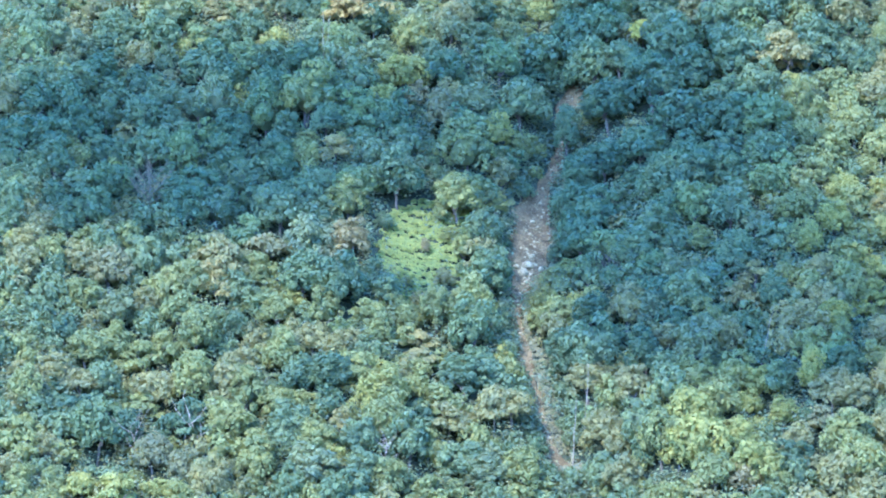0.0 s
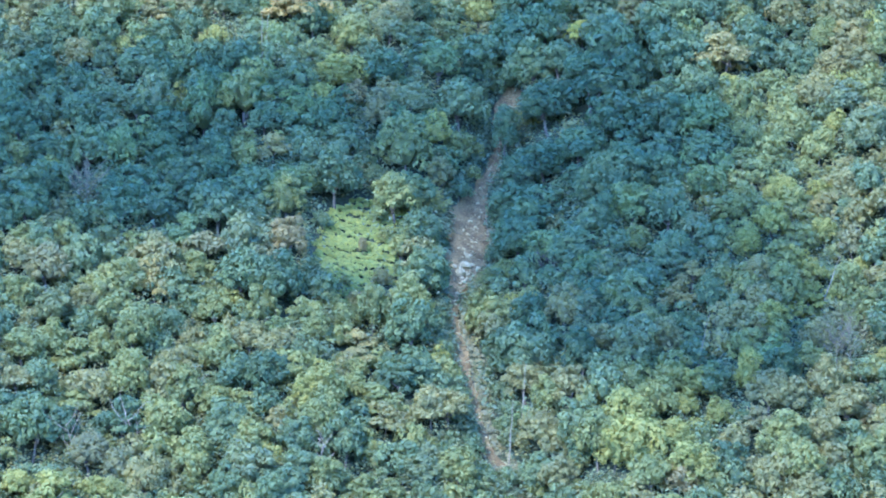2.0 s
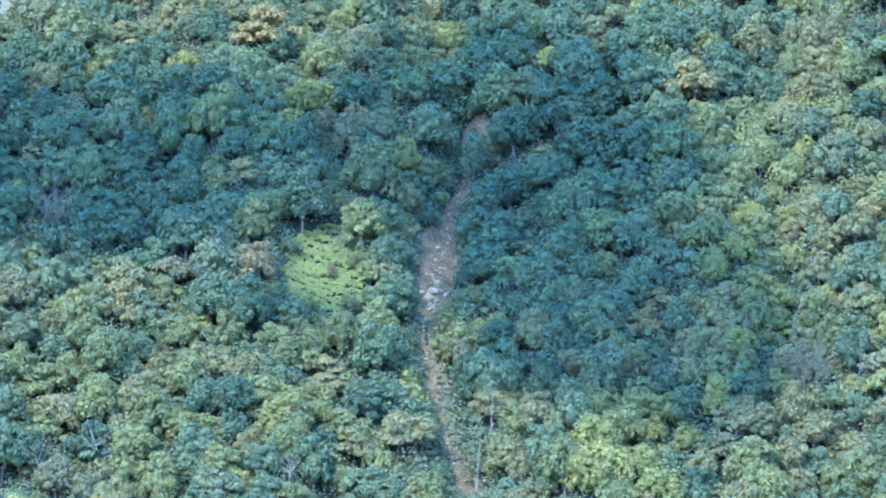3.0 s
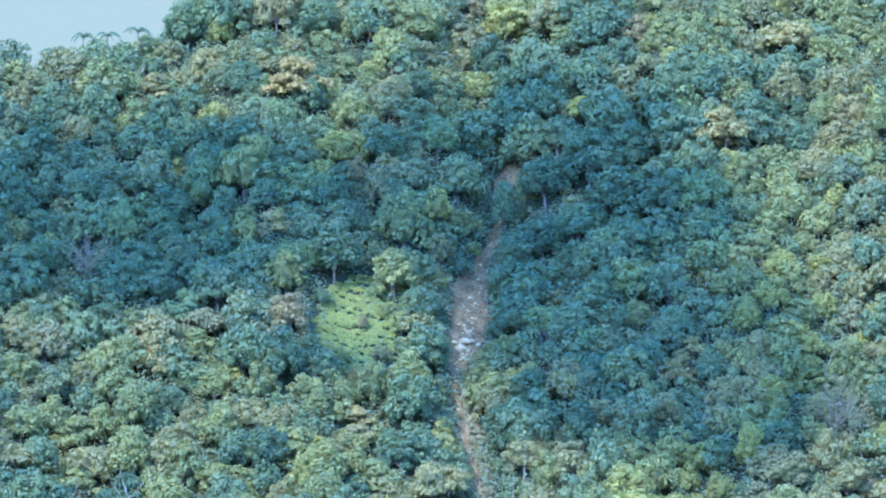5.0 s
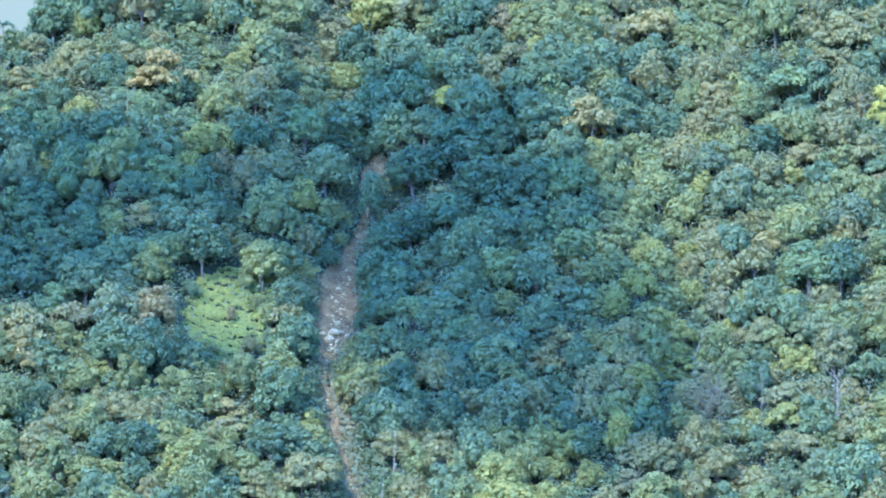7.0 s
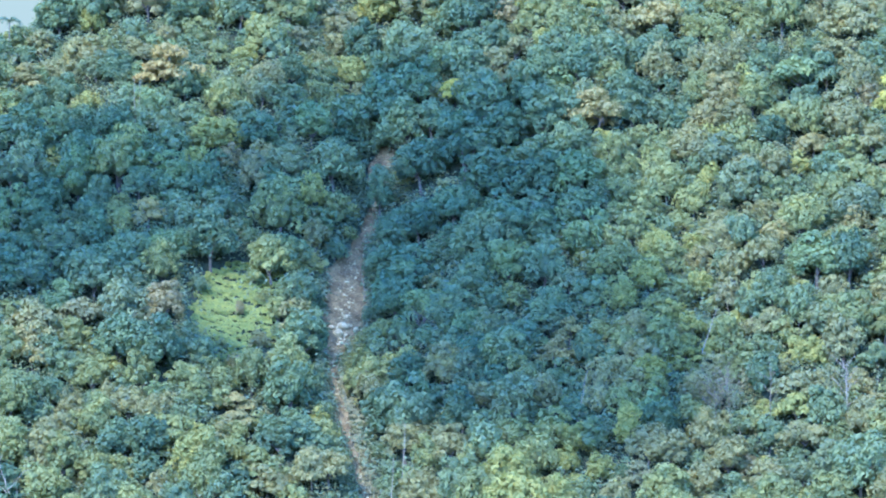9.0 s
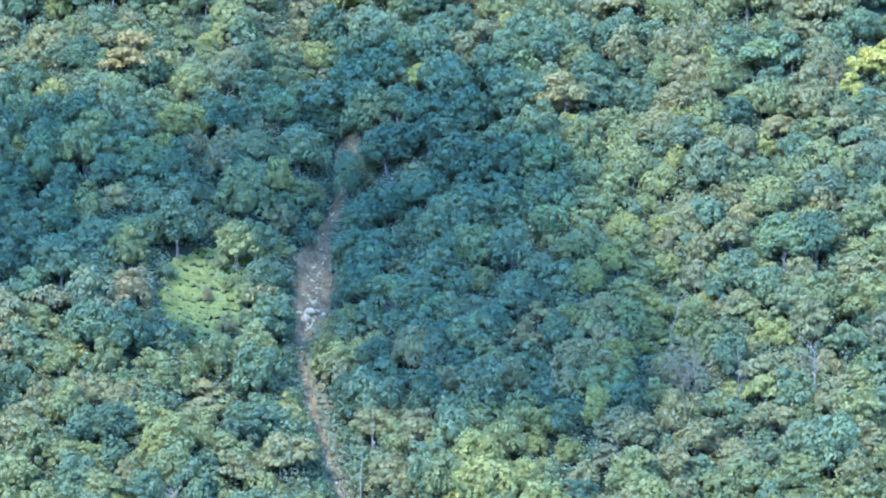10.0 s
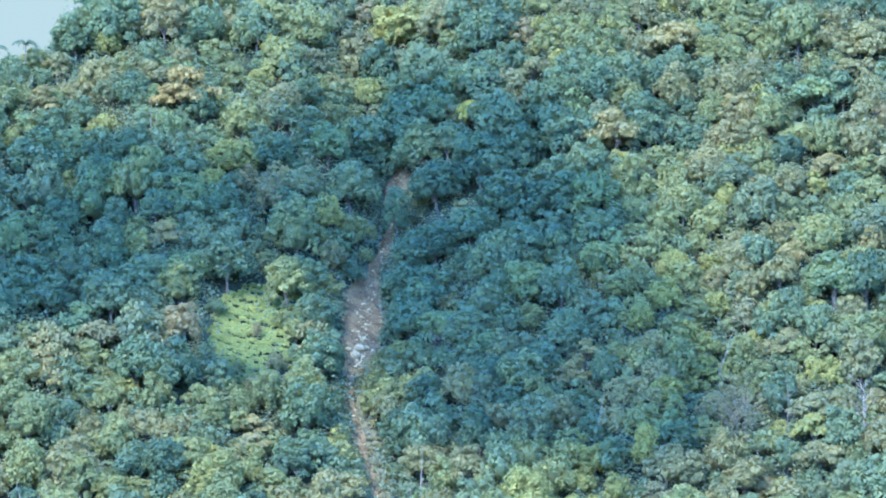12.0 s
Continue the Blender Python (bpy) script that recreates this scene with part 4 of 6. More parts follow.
tree("round", 51.8, 955.7, 4.7, "fresh")
tree("young", 55.2, 954.8, 4.1, "fresh")
tree("young", 46.9, 954.5, 3.0, "yellowgreen")
tree("young", 49.7, 951.6, 3.8, "green")
tree("young", 57.0, 963.6, 2.5, "yellowgreen")
tree("young", 59.5, 966.3, 4.1, "fresh")
tree("round", 64.4, 967.7, 4.8, "olive")
tree("young", 63.7, 957.7, 4.1, "olive")
tree("round", 70.3, 951.5, 4.7, "green")
tree("young", 57.1, 947.7, 3.0, "brown")
tree("young", 63.2, 950.9, 4.0, "fresh")
tree("young", 74.9, 950.2, 4.0, "green")
tree("young", 60.3, 942.9, 4.0, "fresh")
tree("round", 30.3, 952.3, 5.4, "deep")
tree("young", 103.1, 943.4, 4.0, "dark")
tree("young", 113.0, 938.2, 4.0, "green")
tree("round", 118.1, 941.6, 4.7, "green")
tree("umbrella", 124.6, 946.6, 4.0, "fresh")
tree("umbrella", 103.2, 935.6, 4.7, "green")
tree("young", 109.5, 931.1, 4.0, "olive")
tree("umbrella", 105.4, 926.0, 5.0, "olive")
tree("young", 111.2, 927.5, 2.6, "russet")
tree("umbrella", 119.8, 930.2, 5.6, "gold")
tree("umbrella", 114.5, 926.0, 3.3, "gold")
tree("umbrella", 115.2, 923.4, 2.4, "gold")
tree("umbrella", 123.8, 938.2, 4.4, "gold")
tree("round", 98.8, 929.6, 4.6, "green")
tree("young", 93.9, 927.4, 3.9, "fresh")
tree("round", 99.3, 924.8, 4.6, "fresh")
tree("round", 105.7, 921.2, 4.6, "olive")
tree("young", 106.1, 916.1, 3.9, "fresh")
tree("umbrella", 110.3, 913.5, 4.5, "olive")
tree("young", 116.8, 919.3, 3.9, "green")
tree("umbrella", 120.4, 920.6, 3.9, "olive")
tree("umbrella", 113.4, 911.1, 4.5, "green")
tree("young", 117.7, 911.1, 3.9, "olive")
tree("umbrella", 100.9, 911.4, 4.5, "green")
tree("umbrella", 106.1, 908.7, 4.5, "fresh")
tree("young", 112.6, 907.1, 3.2, "russet")
tree("young", 115.6, 904.6, 3.9, "grey")
tree("young", 89.9, 914.2, 3.9, "olive")
tree("young", 88.4, 902.3, 3.6, "olive")
tree("round", 93.4, 898.1, 5.1, "fresh")
tree("round", 104.8, 900.2, 4.5, "grey")
tree("young", 104.5, 898.5, 3.2, "tan")
tree("round", 111.0, 889.9, 4.4, "fresh")
tree("umbrella", 110.0, 883.0, 4.4, "fresh")
tree("young", 115.9, 893.0, 3.8, "fresh")
tree("young", 114.4, 883.5, 3.8, "fresh")
tree("young", 88.9, 906.5, 3.9, "fresh")
tree("round", 101.0, 904.7, 4.5, "fresh")
tree("young", 109.8, 903.3, 3.9, "fresh")
tree("young", 115.0, 901.0, 3.2, "dark")
tree("round", 108.0, 878.0, 4.4, "olive")
tree("young", 88.8, 896.9, 3.2, "tan")
tree("round", 85.7, 881.3, 4.4, "green")
tree("round", 90.4, 875.6, 4.4, "green")
tree("round", 94.2, 871.8, 5.0, "grey")
tree("round", 99.5, 871.5, 5.6, "fresh")
tree("round", 106.0, 872.2, 4.3, "fresh")
tree("round", 111.2, 870.3, 5.0, "fresh")
tree("young", 112.0, 869.2, 3.1, "brown")
tree("umbrella", 84.9, 875.3, 3.7, "olive")
tree("young", 89.2, 867.4, 3.1, "yellowgreen")
tree("umbrella", 103.7, 864.1, 4.3, "green")
tree("young", 111.1, 863.7, 3.7, "brown")
tree("umbrella", 88.1, 858.6, 4.9, "olive")
tree("young", 93.3, 858.2, 3.4, "olive")
tree("young", 99.9, 860.0, 3.4, "tan")
tree("young", 101.3, 855.8, 3.0, "tan")
tree("round", 91.9, 850.9, 4.2, "green")
tree("round", 99.3, 848.5, 4.2, "olive")
tree("umbrella", 105.4, 854.5, 4.3, "fresh")
tree("umbrella", 109.8, 855.4, 3.7, "green")
tree("round", 103.0, 845.3, 4.8, "fresh")
tree("young", 108.8, 849.4, 3.6, "green")
tree("young", 81.8, 851.8, 3.6, "green")
tree("round", 91.8, 839.6, 4.2, "grey")
tree("round", 96.4, 835.1, 5.9, "green")
tree("round", 104.2, 839.7, 4.2, "olive")
tree("young", 86.8, 841.9, 3.0, "grey")
tree("round", 90.9, 833.0, 4.7, "fresh")
tree("round", 101.0, 832.1, 4.7, "olive")
tree("young", 106.9, 837.4, 3.6, "fresh")
tree("round", 81.0, 837.3, 4.2, "fresh")
tree("young", 67.4, 921.7, 3.9, "fresh")
tree("round", 74.0, 923.8, 4.6, "olive")
tree("young", 64.1, 928.6, 3.9, "fresh")
tree("young", 58.8, 919.9, 3.9, "fresh")
tree("young", 77.6, 916.0, 2.9, "yellowgreen")
tree("round", 68.4, 914.5, 4.1, "fresh")
tree("young", 63.2, 907.9, 3.9, "fresh")
tree("young", 59.1, 911.0, 3.6, "fresh")
tree("young", 73.5, 910.5, 3.9, "fresh")
tree("young", 70.4, 907.6, 3.2, "fresh")
tree("young", 60.4, 901.4, 3.2, "fresh")
tree("young", 73.6, 900.9, 3.6, "yellowgreen")
tree("young", 77.4, 900.1, 3.8, "olive")
tree("young", 82.3, 898.5, 3.8, "green")
tree("young", 67.5, 896.1, 3.8, "fresh")
tree("young", 79.6, 890.6, 3.8, "olive")
tree("young", 67.8, 888.2, 3.8, "fresh")
tree("young", 72.9, 890.3, 3.2, "yellowgreen")
tree("young", 78.0, 886.5, 3.5, "brown")
tree("young", 81.8, 881.2, 3.7, "green")
tree("young", 63.9, 881.5, 3.7, "fresh")
tree("umbrella", 69.0, 878.9, 4.0, "yellowgreen")
tree("young", 76.4, 877.6, 3.7, "fresh")
tree("round", 64.0, 871.9, 4.0, "fresh")
tree("umbrella", 68.6, 873.3, 3.5, "yellowgreen")
tree("young", 59.5, 869.6, 3.4, "olive")
tree("young", 78.9, 871.2, 3.7, "fresh")
tree("young", 61.9, 862.2, 3.1, "fresh")
tree("young", 67.8, 858.0, 3.6, "fresh")
tree("round", 62.1, 853.3, 4.2, "dark")
thicket(-109.1, 904.9, 4.3, "deep")
thicket(28.5, 999.0, 3.3, "green")
thicket(116.1, 831.7, 2.9, "green")
tree("young", -60.2, 831.7, 3.5, "fresh")
thicket(-103.2, 930.9, 3.8, "deep")
thicket(63.2, 980.6, 4.7, "olive")
thicket(101.0, 980.0, 4.3, "dark")
thicket(-98.0, 828.7, 2.5, "green")
tree("young", -89.2, 864.3, 3.0, "green")
tree("young", -93.1, 876.3, 4.1, "olive")
thicket(-73.3, 827.6, 3.4, "fresh")
thicket(122.9, 880.6, 2.7, "fresh")
thicket(85.6, 822.0, 3.1, "fresh")
thicket(-21.0, 824.6, 3.9, "olive")
tree("young", -97.4, 933.1, 4.1, "lush")
thicket(-111.6, 935.0, 3.7, "olive")
thicket(118.8, 852.8, 4.1, "olive")
tree("young", 19.3, 852.4, 2.9, "olive")
tree("young", -16.8, 943.7, 3.4, "green")
thicket(118.8, 880.4, 3.0, "fresh")
tree("young", 97.9, 882.3, 3.3, "olive")
thicket(125.5, 913.6, 4.4, "green")
thicket(-101.9, 829.2, 2.9, "fresh")
thicket(-111.7, 895.1, 3.0, "green")
tree("young", 56.7, 873.3, 3.3, "fresh")
thicket(-108.7, 853.8, 3.4, "olive")
thicket(19.4, 993.7, 4.2, "green")
thicket(52.3, 983.6, 4.2, "fresh")
thicket(-96.8, 842.7, 2.8, "olive")
tree("young", -90.7, 916.4, 2.7, "deep")
tree("young", 4.4, 841.7, 3.0, "fresh")
thicket(88.1, 982.7, 4.2, "green")
thicket(-79.6, 824.5, 3.4, "green")
tree("young", 49.0, 973.6, 4.4, "olive")
thicket(-99.4, 831.6, 3.0, "green")
thicket(0.3, 838.9, 2.6, "fresh")
thicket(-51.9, 825.7, 2.4, "green")
tree("young", -97.6, 910.0, 4.3, "deep")
thicket(-9.0, 833.8, 2.4, "fresh")
tree("young", 88.7, 970.1, 3.7, "green")
thicket(83.6, 977.5, 4.4, "green")
thicket(90.8, 823.0, 2.7, "fresh")
thicket(-85.8, 820.7, 2.6, "green")
tree("young", 93.5, 831.6, 2.5, "fresh")
thicket(87.5, 824.2, 3.3, "fresh")
tree("young", -91.1, 889.5, 2.8, "olive")
thicket(116.9, 970.5, 3.7, "olive")
tree("young", -17.3, 864.3, 2.9, "fresh")
thicket(-106.3, 869.7, 3.5, "green")
tree("young", 78.3, 832.0, 3.5, "dark")
thicket(-12.2, 835.6, 2.4, "green")
thicket(45.1, 827.8, 3.8, "green")
tree("young", -64.0, 896.5, 4.1, "deep")
thicket(49.1, 825.0, 2.7, "green")
thicket(128.4, 973.5, 3.6, "olive")
tree("young", -101.8, 936.4, 2.8, "deep")
thicket(12.7, 997.5, 3.2, "olive")
thicket(-105.4, 849.0, 2.7, "olive")
tree("young", -64.7, 849.1, 2.5, "dark")
thicket(-112.0, 876.8, 3.8, "green")
thicket(116.8, 872.6, 2.7, "fresh")
thicket(25.3, 833.2, 2.8, "fresh")
thicket(-115.3, 921.5, 3.1, "green")
thicket(8.3, 1000.9, 3.6, "olive")
thicket(132.2, 932.6, 3.0, "olive")
thicket(-108.1, 950.1, 3.9, "dark")
thicket(-3.8, 990.4, 2.8, "dark")
thicket(-97.8, 857.4, 3.4, "dark")
thicket(-103.9, 884.3, 2.7, "green")
tree("young", 55.3, 860.2, 3.4, "fresh")
thicket(83.0, 825.7, 3.5, "fresh")
tree("young", -87.5, 872.5, 3.9, "green")
tree("young", 78.5, 967.0, 4.4, "fresh")
thicket(103.8, 822.5, 3.1, "green")
tree("young", -86.5, 890.7, 2.7, "deep")
tree("young", 106.6, 955.1, 3.5, "olive")
thicket(122.1, 905.4, 3.1, "green")
thicket(-104.1, 892.2, 3.4, "deep")
thicket(114.8, 835.0, 2.8, "olive")
thicket(58.1, 979.7, 3.3, "green")
thicket(116.5, 857.4, 2.8, "green")
thicket(53.1, 827.9, 3.6, "olive")
thicket(20.2, 836.2, 2.4, "green")
tree("young", 69.9, 829.5, 3.8, "green")
thicket(-94.4, 866.5, 2.9, "green")
tree("young", -94.2, 919.4, 4.3, "deep")
tree("young", -85.0, 838.5, 2.9, "olive")
thicket(-100.4, 851.9, 3.1, "green")
thicket(139.4, 963.8, 4.2, "olive")
thicket(-65.3, 828.3, 2.4, "fresh")
thicket(124.8, 978.8, 3.8, "olive")
thicket(-109.8, 868.1, 2.5, "green")
thicket(-111.6, 886.2, 2.9, "green")
tree("young", -83.3, 830.0, 2.4, "fresh")
thicket(30.2, 831.5, 3.7, "fresh")
thicket(38.6, 986.0, 3.8, "fresh")
thicket(-42.3, 829.1, 3.0, "green")
thicket(112.1, 841.8, 3.8, "olive")
thicket(99.2, 821.1, 3.6, "olive")
thicket(24.9, 990.5, 4.7, "green")
tree("young", -90.2, 904.3, 3.9, "deep")
thicket(92.7, 988.4, 3.4, "green")
thicket(-107.2, 880.0, 3.2, "olive")
thicket(-96.6, 834.6, 3.9, "olive")
thicket(117.5, 864.1, 3.5, "olive")
thicket(-104.9, 905.7, 3.0, "green")
tree("young", -28.0, 911.4, 3.8, "green")
thicket(3.1, 832.4, 3.0, "fresh")
tree("young", -91.1, 909.8, 3.8, "deep")
tree("young", -88.9, 830.7, 3.1, "fresh")
tree("young", 94.9, 825.5, 3.1, "fresh")
tree("young", 6.4, 993.2, 3.9, "fresh")
thicket(117.3, 838.0, 3.2, "olive")
thicket(-56.2, 827.6, 3.3, "olive")
thicket(42.1, 988.0, 4.5, "olive")
thicket(-34.8, 827.0, 2.9, "fresh")
tree("young", -96.2, 890.9, 3.0, "deep")
thicket(-107.9, 927.8, 3.1, "olive")
tree("young", 51.6, 866.7, 3.5, "olive")
tree("young", 92.0, 946.2, 3.5, "green")
tree("young", 118.4, 953.9, 4.0, "olive")
thicket(131.5, 981.6, 3.1, "fresh")
thicket(-120.3, 936.6, 4.4, "green")
thicket(120.5, 869.3, 3.8, "olive")
tree("young", 92.6, 974.2, 4.4, "green")
thicket(-103.4, 820.5, 3.6, "olive")
thicket(-95.3, 874.1, 3.1, "green")
thicket(-88.9, 824.9, 3.4, "fresh")
thicket(115.4, 861.4, 2.9, "fresh")
tree("young", 109.5, 964.9, 2.8, "olive")
thicket(92.7, 815.6, 2.7, "fresh")
thicket(128.6, 964.6, 3.2, "dark")
thicket(121.0, 845.4, 3.4, "green")
thicket(-106.2, 939.3, 3.2, "deep")
thicket(121.4, 897.5, 3.0, "fresh")
thicket(37.0, 994.7, 3.4, "fresh")
thicket(31.1, 987.2, 4.6, "fresh")
thicket(-99.0, 906.4, 3.0, "deep")
thicket(32.6, 825.8, 3.5, "fresh")
thicket(-110.7, 923.8, 4.4, "lush")
tree("young", 104.9, 962.5, 3.8, "green")
thicket(121.4, 980.6, 2.9, "green")
tree("young", -23.8, 981.6, 3.7, "fresh")
tree("young", -52.2, 872.2, 3.6, "dark")
tree("young", -89.9, 849.6, 3.9, "fresh")
tree("young", 89.8, 832.0, 2.5, "fresh")
thicket(72.2, 980.1, 3.4, "dark")
tree("young", -102.0, 949.9, 3.4, "green")
tree("young", 26.0, 836.4, 2.7, "fresh")
thicket(128.6, 901.2, 4.3, "olive")
thicket(54.1, 823.5, 3.2, "olive")
tree("young", 88.6, 965.8, 3.1, "fresh")
tree("young", 94.4, 847.2, 3.2, "fresh")
thicket(129.6, 960.7, 2.9, "green")
thicket(-101.0, 874.2, 3.0, "green")
tree("young", -68.6, 891.9, 2.6, "green")
thicket(3.1, 1005.4, 4.1, "olive")
thicket(-36.3, 831.4, 2.9, "fresh")
thicket(122.7, 888.9, 3.9, "fresh")
tree("young", 66.9, 976.0, 3.8, "green")
thicket(141.1, 976.2, 3.3, "fresh")
thicket(109.4, 821.2, 2.4, "dark")
tree("young", -47.1, 837.9, 2.4, "fresh")
tree("young", 83.9, 959.5, 3.4, "fresh")
thicket(-101.3, 919.6, 4.2, "olive")
tree("young", -84.4, 865.4, 3.1, "dark")
thicket(115.1, 849.4, 3.4, "green")
thicket(126.4, 934.1, 3.4, "green")
thicket(-116.7, 911.7, 3.0, "deep")
thicket(82.0, 819.7, 3.9, "green")
thicket(130.2, 939.6, 4.3, "green")
thicket(-98.5, 889.4, 2.7, "deep")
thicket(65.5, 991.7, 4.6, "olive")
tree("young", 82.8, 952.3, 3.4, "fresh")
thicket(-59.5, 824.6, 2.5, "green")
tree("young", 85.1, 829.3, 3.3, "fresh")
thicket(14.9, 1003.5, 4.8, "green")
thicket(139.0, 956.3, 4.4, "green")
thicket(-107.2, 888.0, 3.5, "dark")
tree("young", 85.3, 832.7, 4.0, "green")
thicket(-56.1, 823.3, 3.2, "green")
thicket(-106.5, 911.3, 2.6, "green")
tree("young", 124.2, 962.5, 3.9, "green")
tree("young", -93.3, 883.0, 4.0, "olive")
tree("young", -93.9, 898.1, 2.8, "green")
thicket(128.7, 929.1, 3.0, "fresh")
thicket(38.0, 823.3, 3.1, "green")
tree("young", -40.8, 916.7, 2.9, "fresh")
tree("young", -0.7, 990.5, 3.1, "fresh")
tree("young", -91.8, 847.9, 2.5, "olive")
thicket(110.1, 830.3, 3.7, "green")
tree("young", -28.8, 831.0, 3.7, "green")
thicket(64.5, 818.9, 3.6, "olive")
tree("young", -36.8, 896.1, 3.5, "green")
tree("young", 57.6, 906.5, 2.8, "fresh")
thicket(96.8, 977.5, 3.9, "green")
tree("young", -88.9, 841.6, 3.4, "fresh")
thicket(47.6, 985.2, 4.3, "olive")
thicket(69.2, 820.8, 2.6, "green")
thicket(123.6, 858.9, 2.7, "green")
thicket(-117.3, 929.5, 3.7, "green")
thicket(-92.7, 823.6, 3.1, "green")
thicket(131.7, 913.2, 4.4, "fresh")
thicket(-103.2, 844.7, 3.2, "olive")
thicket(-92.4, 820.1, 2.9, "olive")
thicket(-110.0, 944.5, 4.1, "deep")
tree("young", 32.6, 980.1, 4.0, "green")
thicket(135.7, 981.1, 3.9, "fresh")
tree("young", 76.8, 868.9, 2.5, "fresh")
tree("young", -10.2, 839.2, 3.0, "fresh")
thicket(123.9, 885.9, 3.1, "fresh")
thicket(-120.2, 944.6, 3.7, "deep")
tree("young", -93.1, 937.3, 3.9, "green")
tree("young", 84.1, 971.9, 4.0, "fresh")
thicket(130.9, 947.3, 3.0, "green")
tree("young", 44.4, 971.7, 3.8, "fresh")
tree("young", 2.0, 916.4, 2.8, "green")
tree("young", -98.4, 940.3, 3.7, "deep")
thicket(105.4, 975.3, 4.2, "dark")
thicket(76.4, 983.2, 3.8, "green")
tree("young", 73.4, 861.6, 1.6, "green")
tree("young", -97.8, 948.8, 3.4, "dark")
thicket(119.1, 834.3, 3.4, "green")
tree("young", 100.4, 972.1, 3.1, "olive")
thicket(75.1, 823.6, 3.0, "green")
thicket(116.8, 814.1, 3.7, "fresh")
thicket(-100.0, 878.0, 2.7, "olive")
tree("young", 56.0, 867.9, 3.0, "olive")
thicket(95.3, 817.6, 3.3, "green")
tree("young", -86.8, 895.2, 3.0, "green")
tree("young", 46.6, 862.5, 3.3, "green")
thicket(112.8, 819.3, 2.9, "green")
thicket(144.8, 994.4, 3.7, "green")
thicket(-99.1, 863.2, 4.1, "dark")
thicket(9.0, 835.0, 3.2, "fresh")
tree("young", 104.3, 830.9, 2.9, "fresh")
tree("young", -1.8, 914.3, 3.7, "olive")
tree("young", 107.3, 864.2, 2.5, "green")
tree("young", -89.5, 868.0, 3.7, "green")
tree("young", -33.2, 864.4, 3.2, "olive")
thicket(-109.8, 915.9, 2.8, "lush")
thicket(-107.1, 896.8, 4.0, "olive")
thicket(-104.4, 836.9, 2.7, "green")
thicket(0.2, 996.5, 3.8, "fresh")
thicket(-97.8, 822.3, 2.7, "green")
tree("young", -89.5, 897.4, 3.3, "deep")
thicket(-50.5, 830.9, 2.5, "fresh")
tree("young", -4.7, 839.0, 2.5, "green")
tree("young", -83.1, 832.6, 3.1, "fresh")
thicket(67.0, 985.9, 3.2, "dark")
thicket(9.8, 1009.1, 3.1, "green")
thicket(58.1, 822.1, 3.3, "olive")
thicket(77.3, 826.4, 3.9, "olive")
thicket(134.9, 943.3, 3.1, "green")
tree("young", -88.9, 882.1, 3.4, "fresh")
thicket(35.0, 830.0, 2.7, "olive")
thicket(-27.6, 824.7, 3.5, "green")
thicket(-105.2, 875.3, 3.4, "green")
thicket(-3.4, 830.2, 3.0, "green")
thicket(-104.5, 860.3, 3.2, "green")
tree("young", -40.2, 980.9, 2.9, "fresh")
thicket(-114.2, 915.7, 2.8, "deep")
thicket(108.4, 971.8, 3.4, "dark")
tree("young", 91.4, 959.6, 3.2, "fresh")
thicket(44.1, 871.3, 3.4, "green")
thicket(-6.5, 949.2, 3.7, "green")
thicket(-41.8, 977.6, 2.8, "fresh")
thicket(93.4, 982.0, 4.1, "green")
thicket(78.3, 978.0, 3.1, "fresh")
thicket(-79.5, 940.8, 2.8, "deep")
thicket(-100.8, 897.2, 3.4, "deep")
thicket(-94.4, 829.5, 4.0, "green")
thicket(121.9, 929.6, 3.4, "green")
thicket(93.3, 966.2, 3.4, "green")
thicket(19.2, 840.6, 2.7, "green")
thicket(-96.8, 902.4, 2.7, "deep")
thicket(133.4, 951.0, 3.0, "dark")
thicket(-116.1, 952.2, 4.0, "deep")
thicket(80.6, 985.1, 3.6, "green")
thicket(-34.2, 928.7, 3.2, "green")
thicket(79.1, 954.3, 3.8, "fresh")
thicket(-21.8, 929.5, 2.8, "deep")
thicket(100.7, 826.2, 3.3, "fresh")
thicket(134.2, 938.9, 2.9, "dark")
thicket(43.8, 978.4, 3.3, "olive")
thicket(-81.5, 838.8, 3.1, "fresh")
thicket(-27.7, 942.2, 2.7, "green")
thicket(-89.9, 857.5, 2.8, "fresh")
thicket(-95.6, 859.6, 3.3, "dark")
thicket(-5.4, 982.5, 3.2, "green")
thicket(-20.7, 870.3, 3.2, "fresh")
thicket(129.1, 895.1, 3.0, "fresh")
thicket(-14.2, 867.9, 2.7, "fresh")
thicket(-109.0, 861.6, 3.5, "dark")
thicket(-97.6, 924.9, 3.7, "deep")
thicket(58.4, 863.5, 3.7, "olive")
thicket(101.9, 814.5, 3.4, "green")
thicket(77.9, 905.9, 2.8, "olive")
thicket(-101.2, 848.0, 3.1, "fresh")
thicket(-40.1, 832.1, 2.8, "green")
thicket(-115.7, 900.9, 3.7, "lush")
thicket(111.5, 977.5, 4.2, "green")
thicket(133.3, 965.2, 4.3, "green")
thicket(-92.1, 860.5, 3.5, "fresh")
thicket(47.8, 980.6, 3.3, "olive")
thicket(23.8, 829.4, 3.1, "green")
thicket(-89.7, 943.4, 3.3, "olive")
thicket(-91.5, 834.1, 2.6, "olive")
thicket(130.7, 924.6, 3.1, "green")
thicket(124.9, 867.3, 3.7, "green")
thicket(136.3, 986.8, 3.9, "fresh")
thicket(15.2, 841.6, 2.5, "green")
thicket(39.8, 826.5, 3.8, "fresh")
thicket(-6.1, 894.2, 3.2, "olive")
thicket(-16.2, 828.3, 3.6, "fresh")
thicket(-107.9, 842.6, 2.9, "fresh")
thicket(89.8, 954.0, 2.8, "fresh")
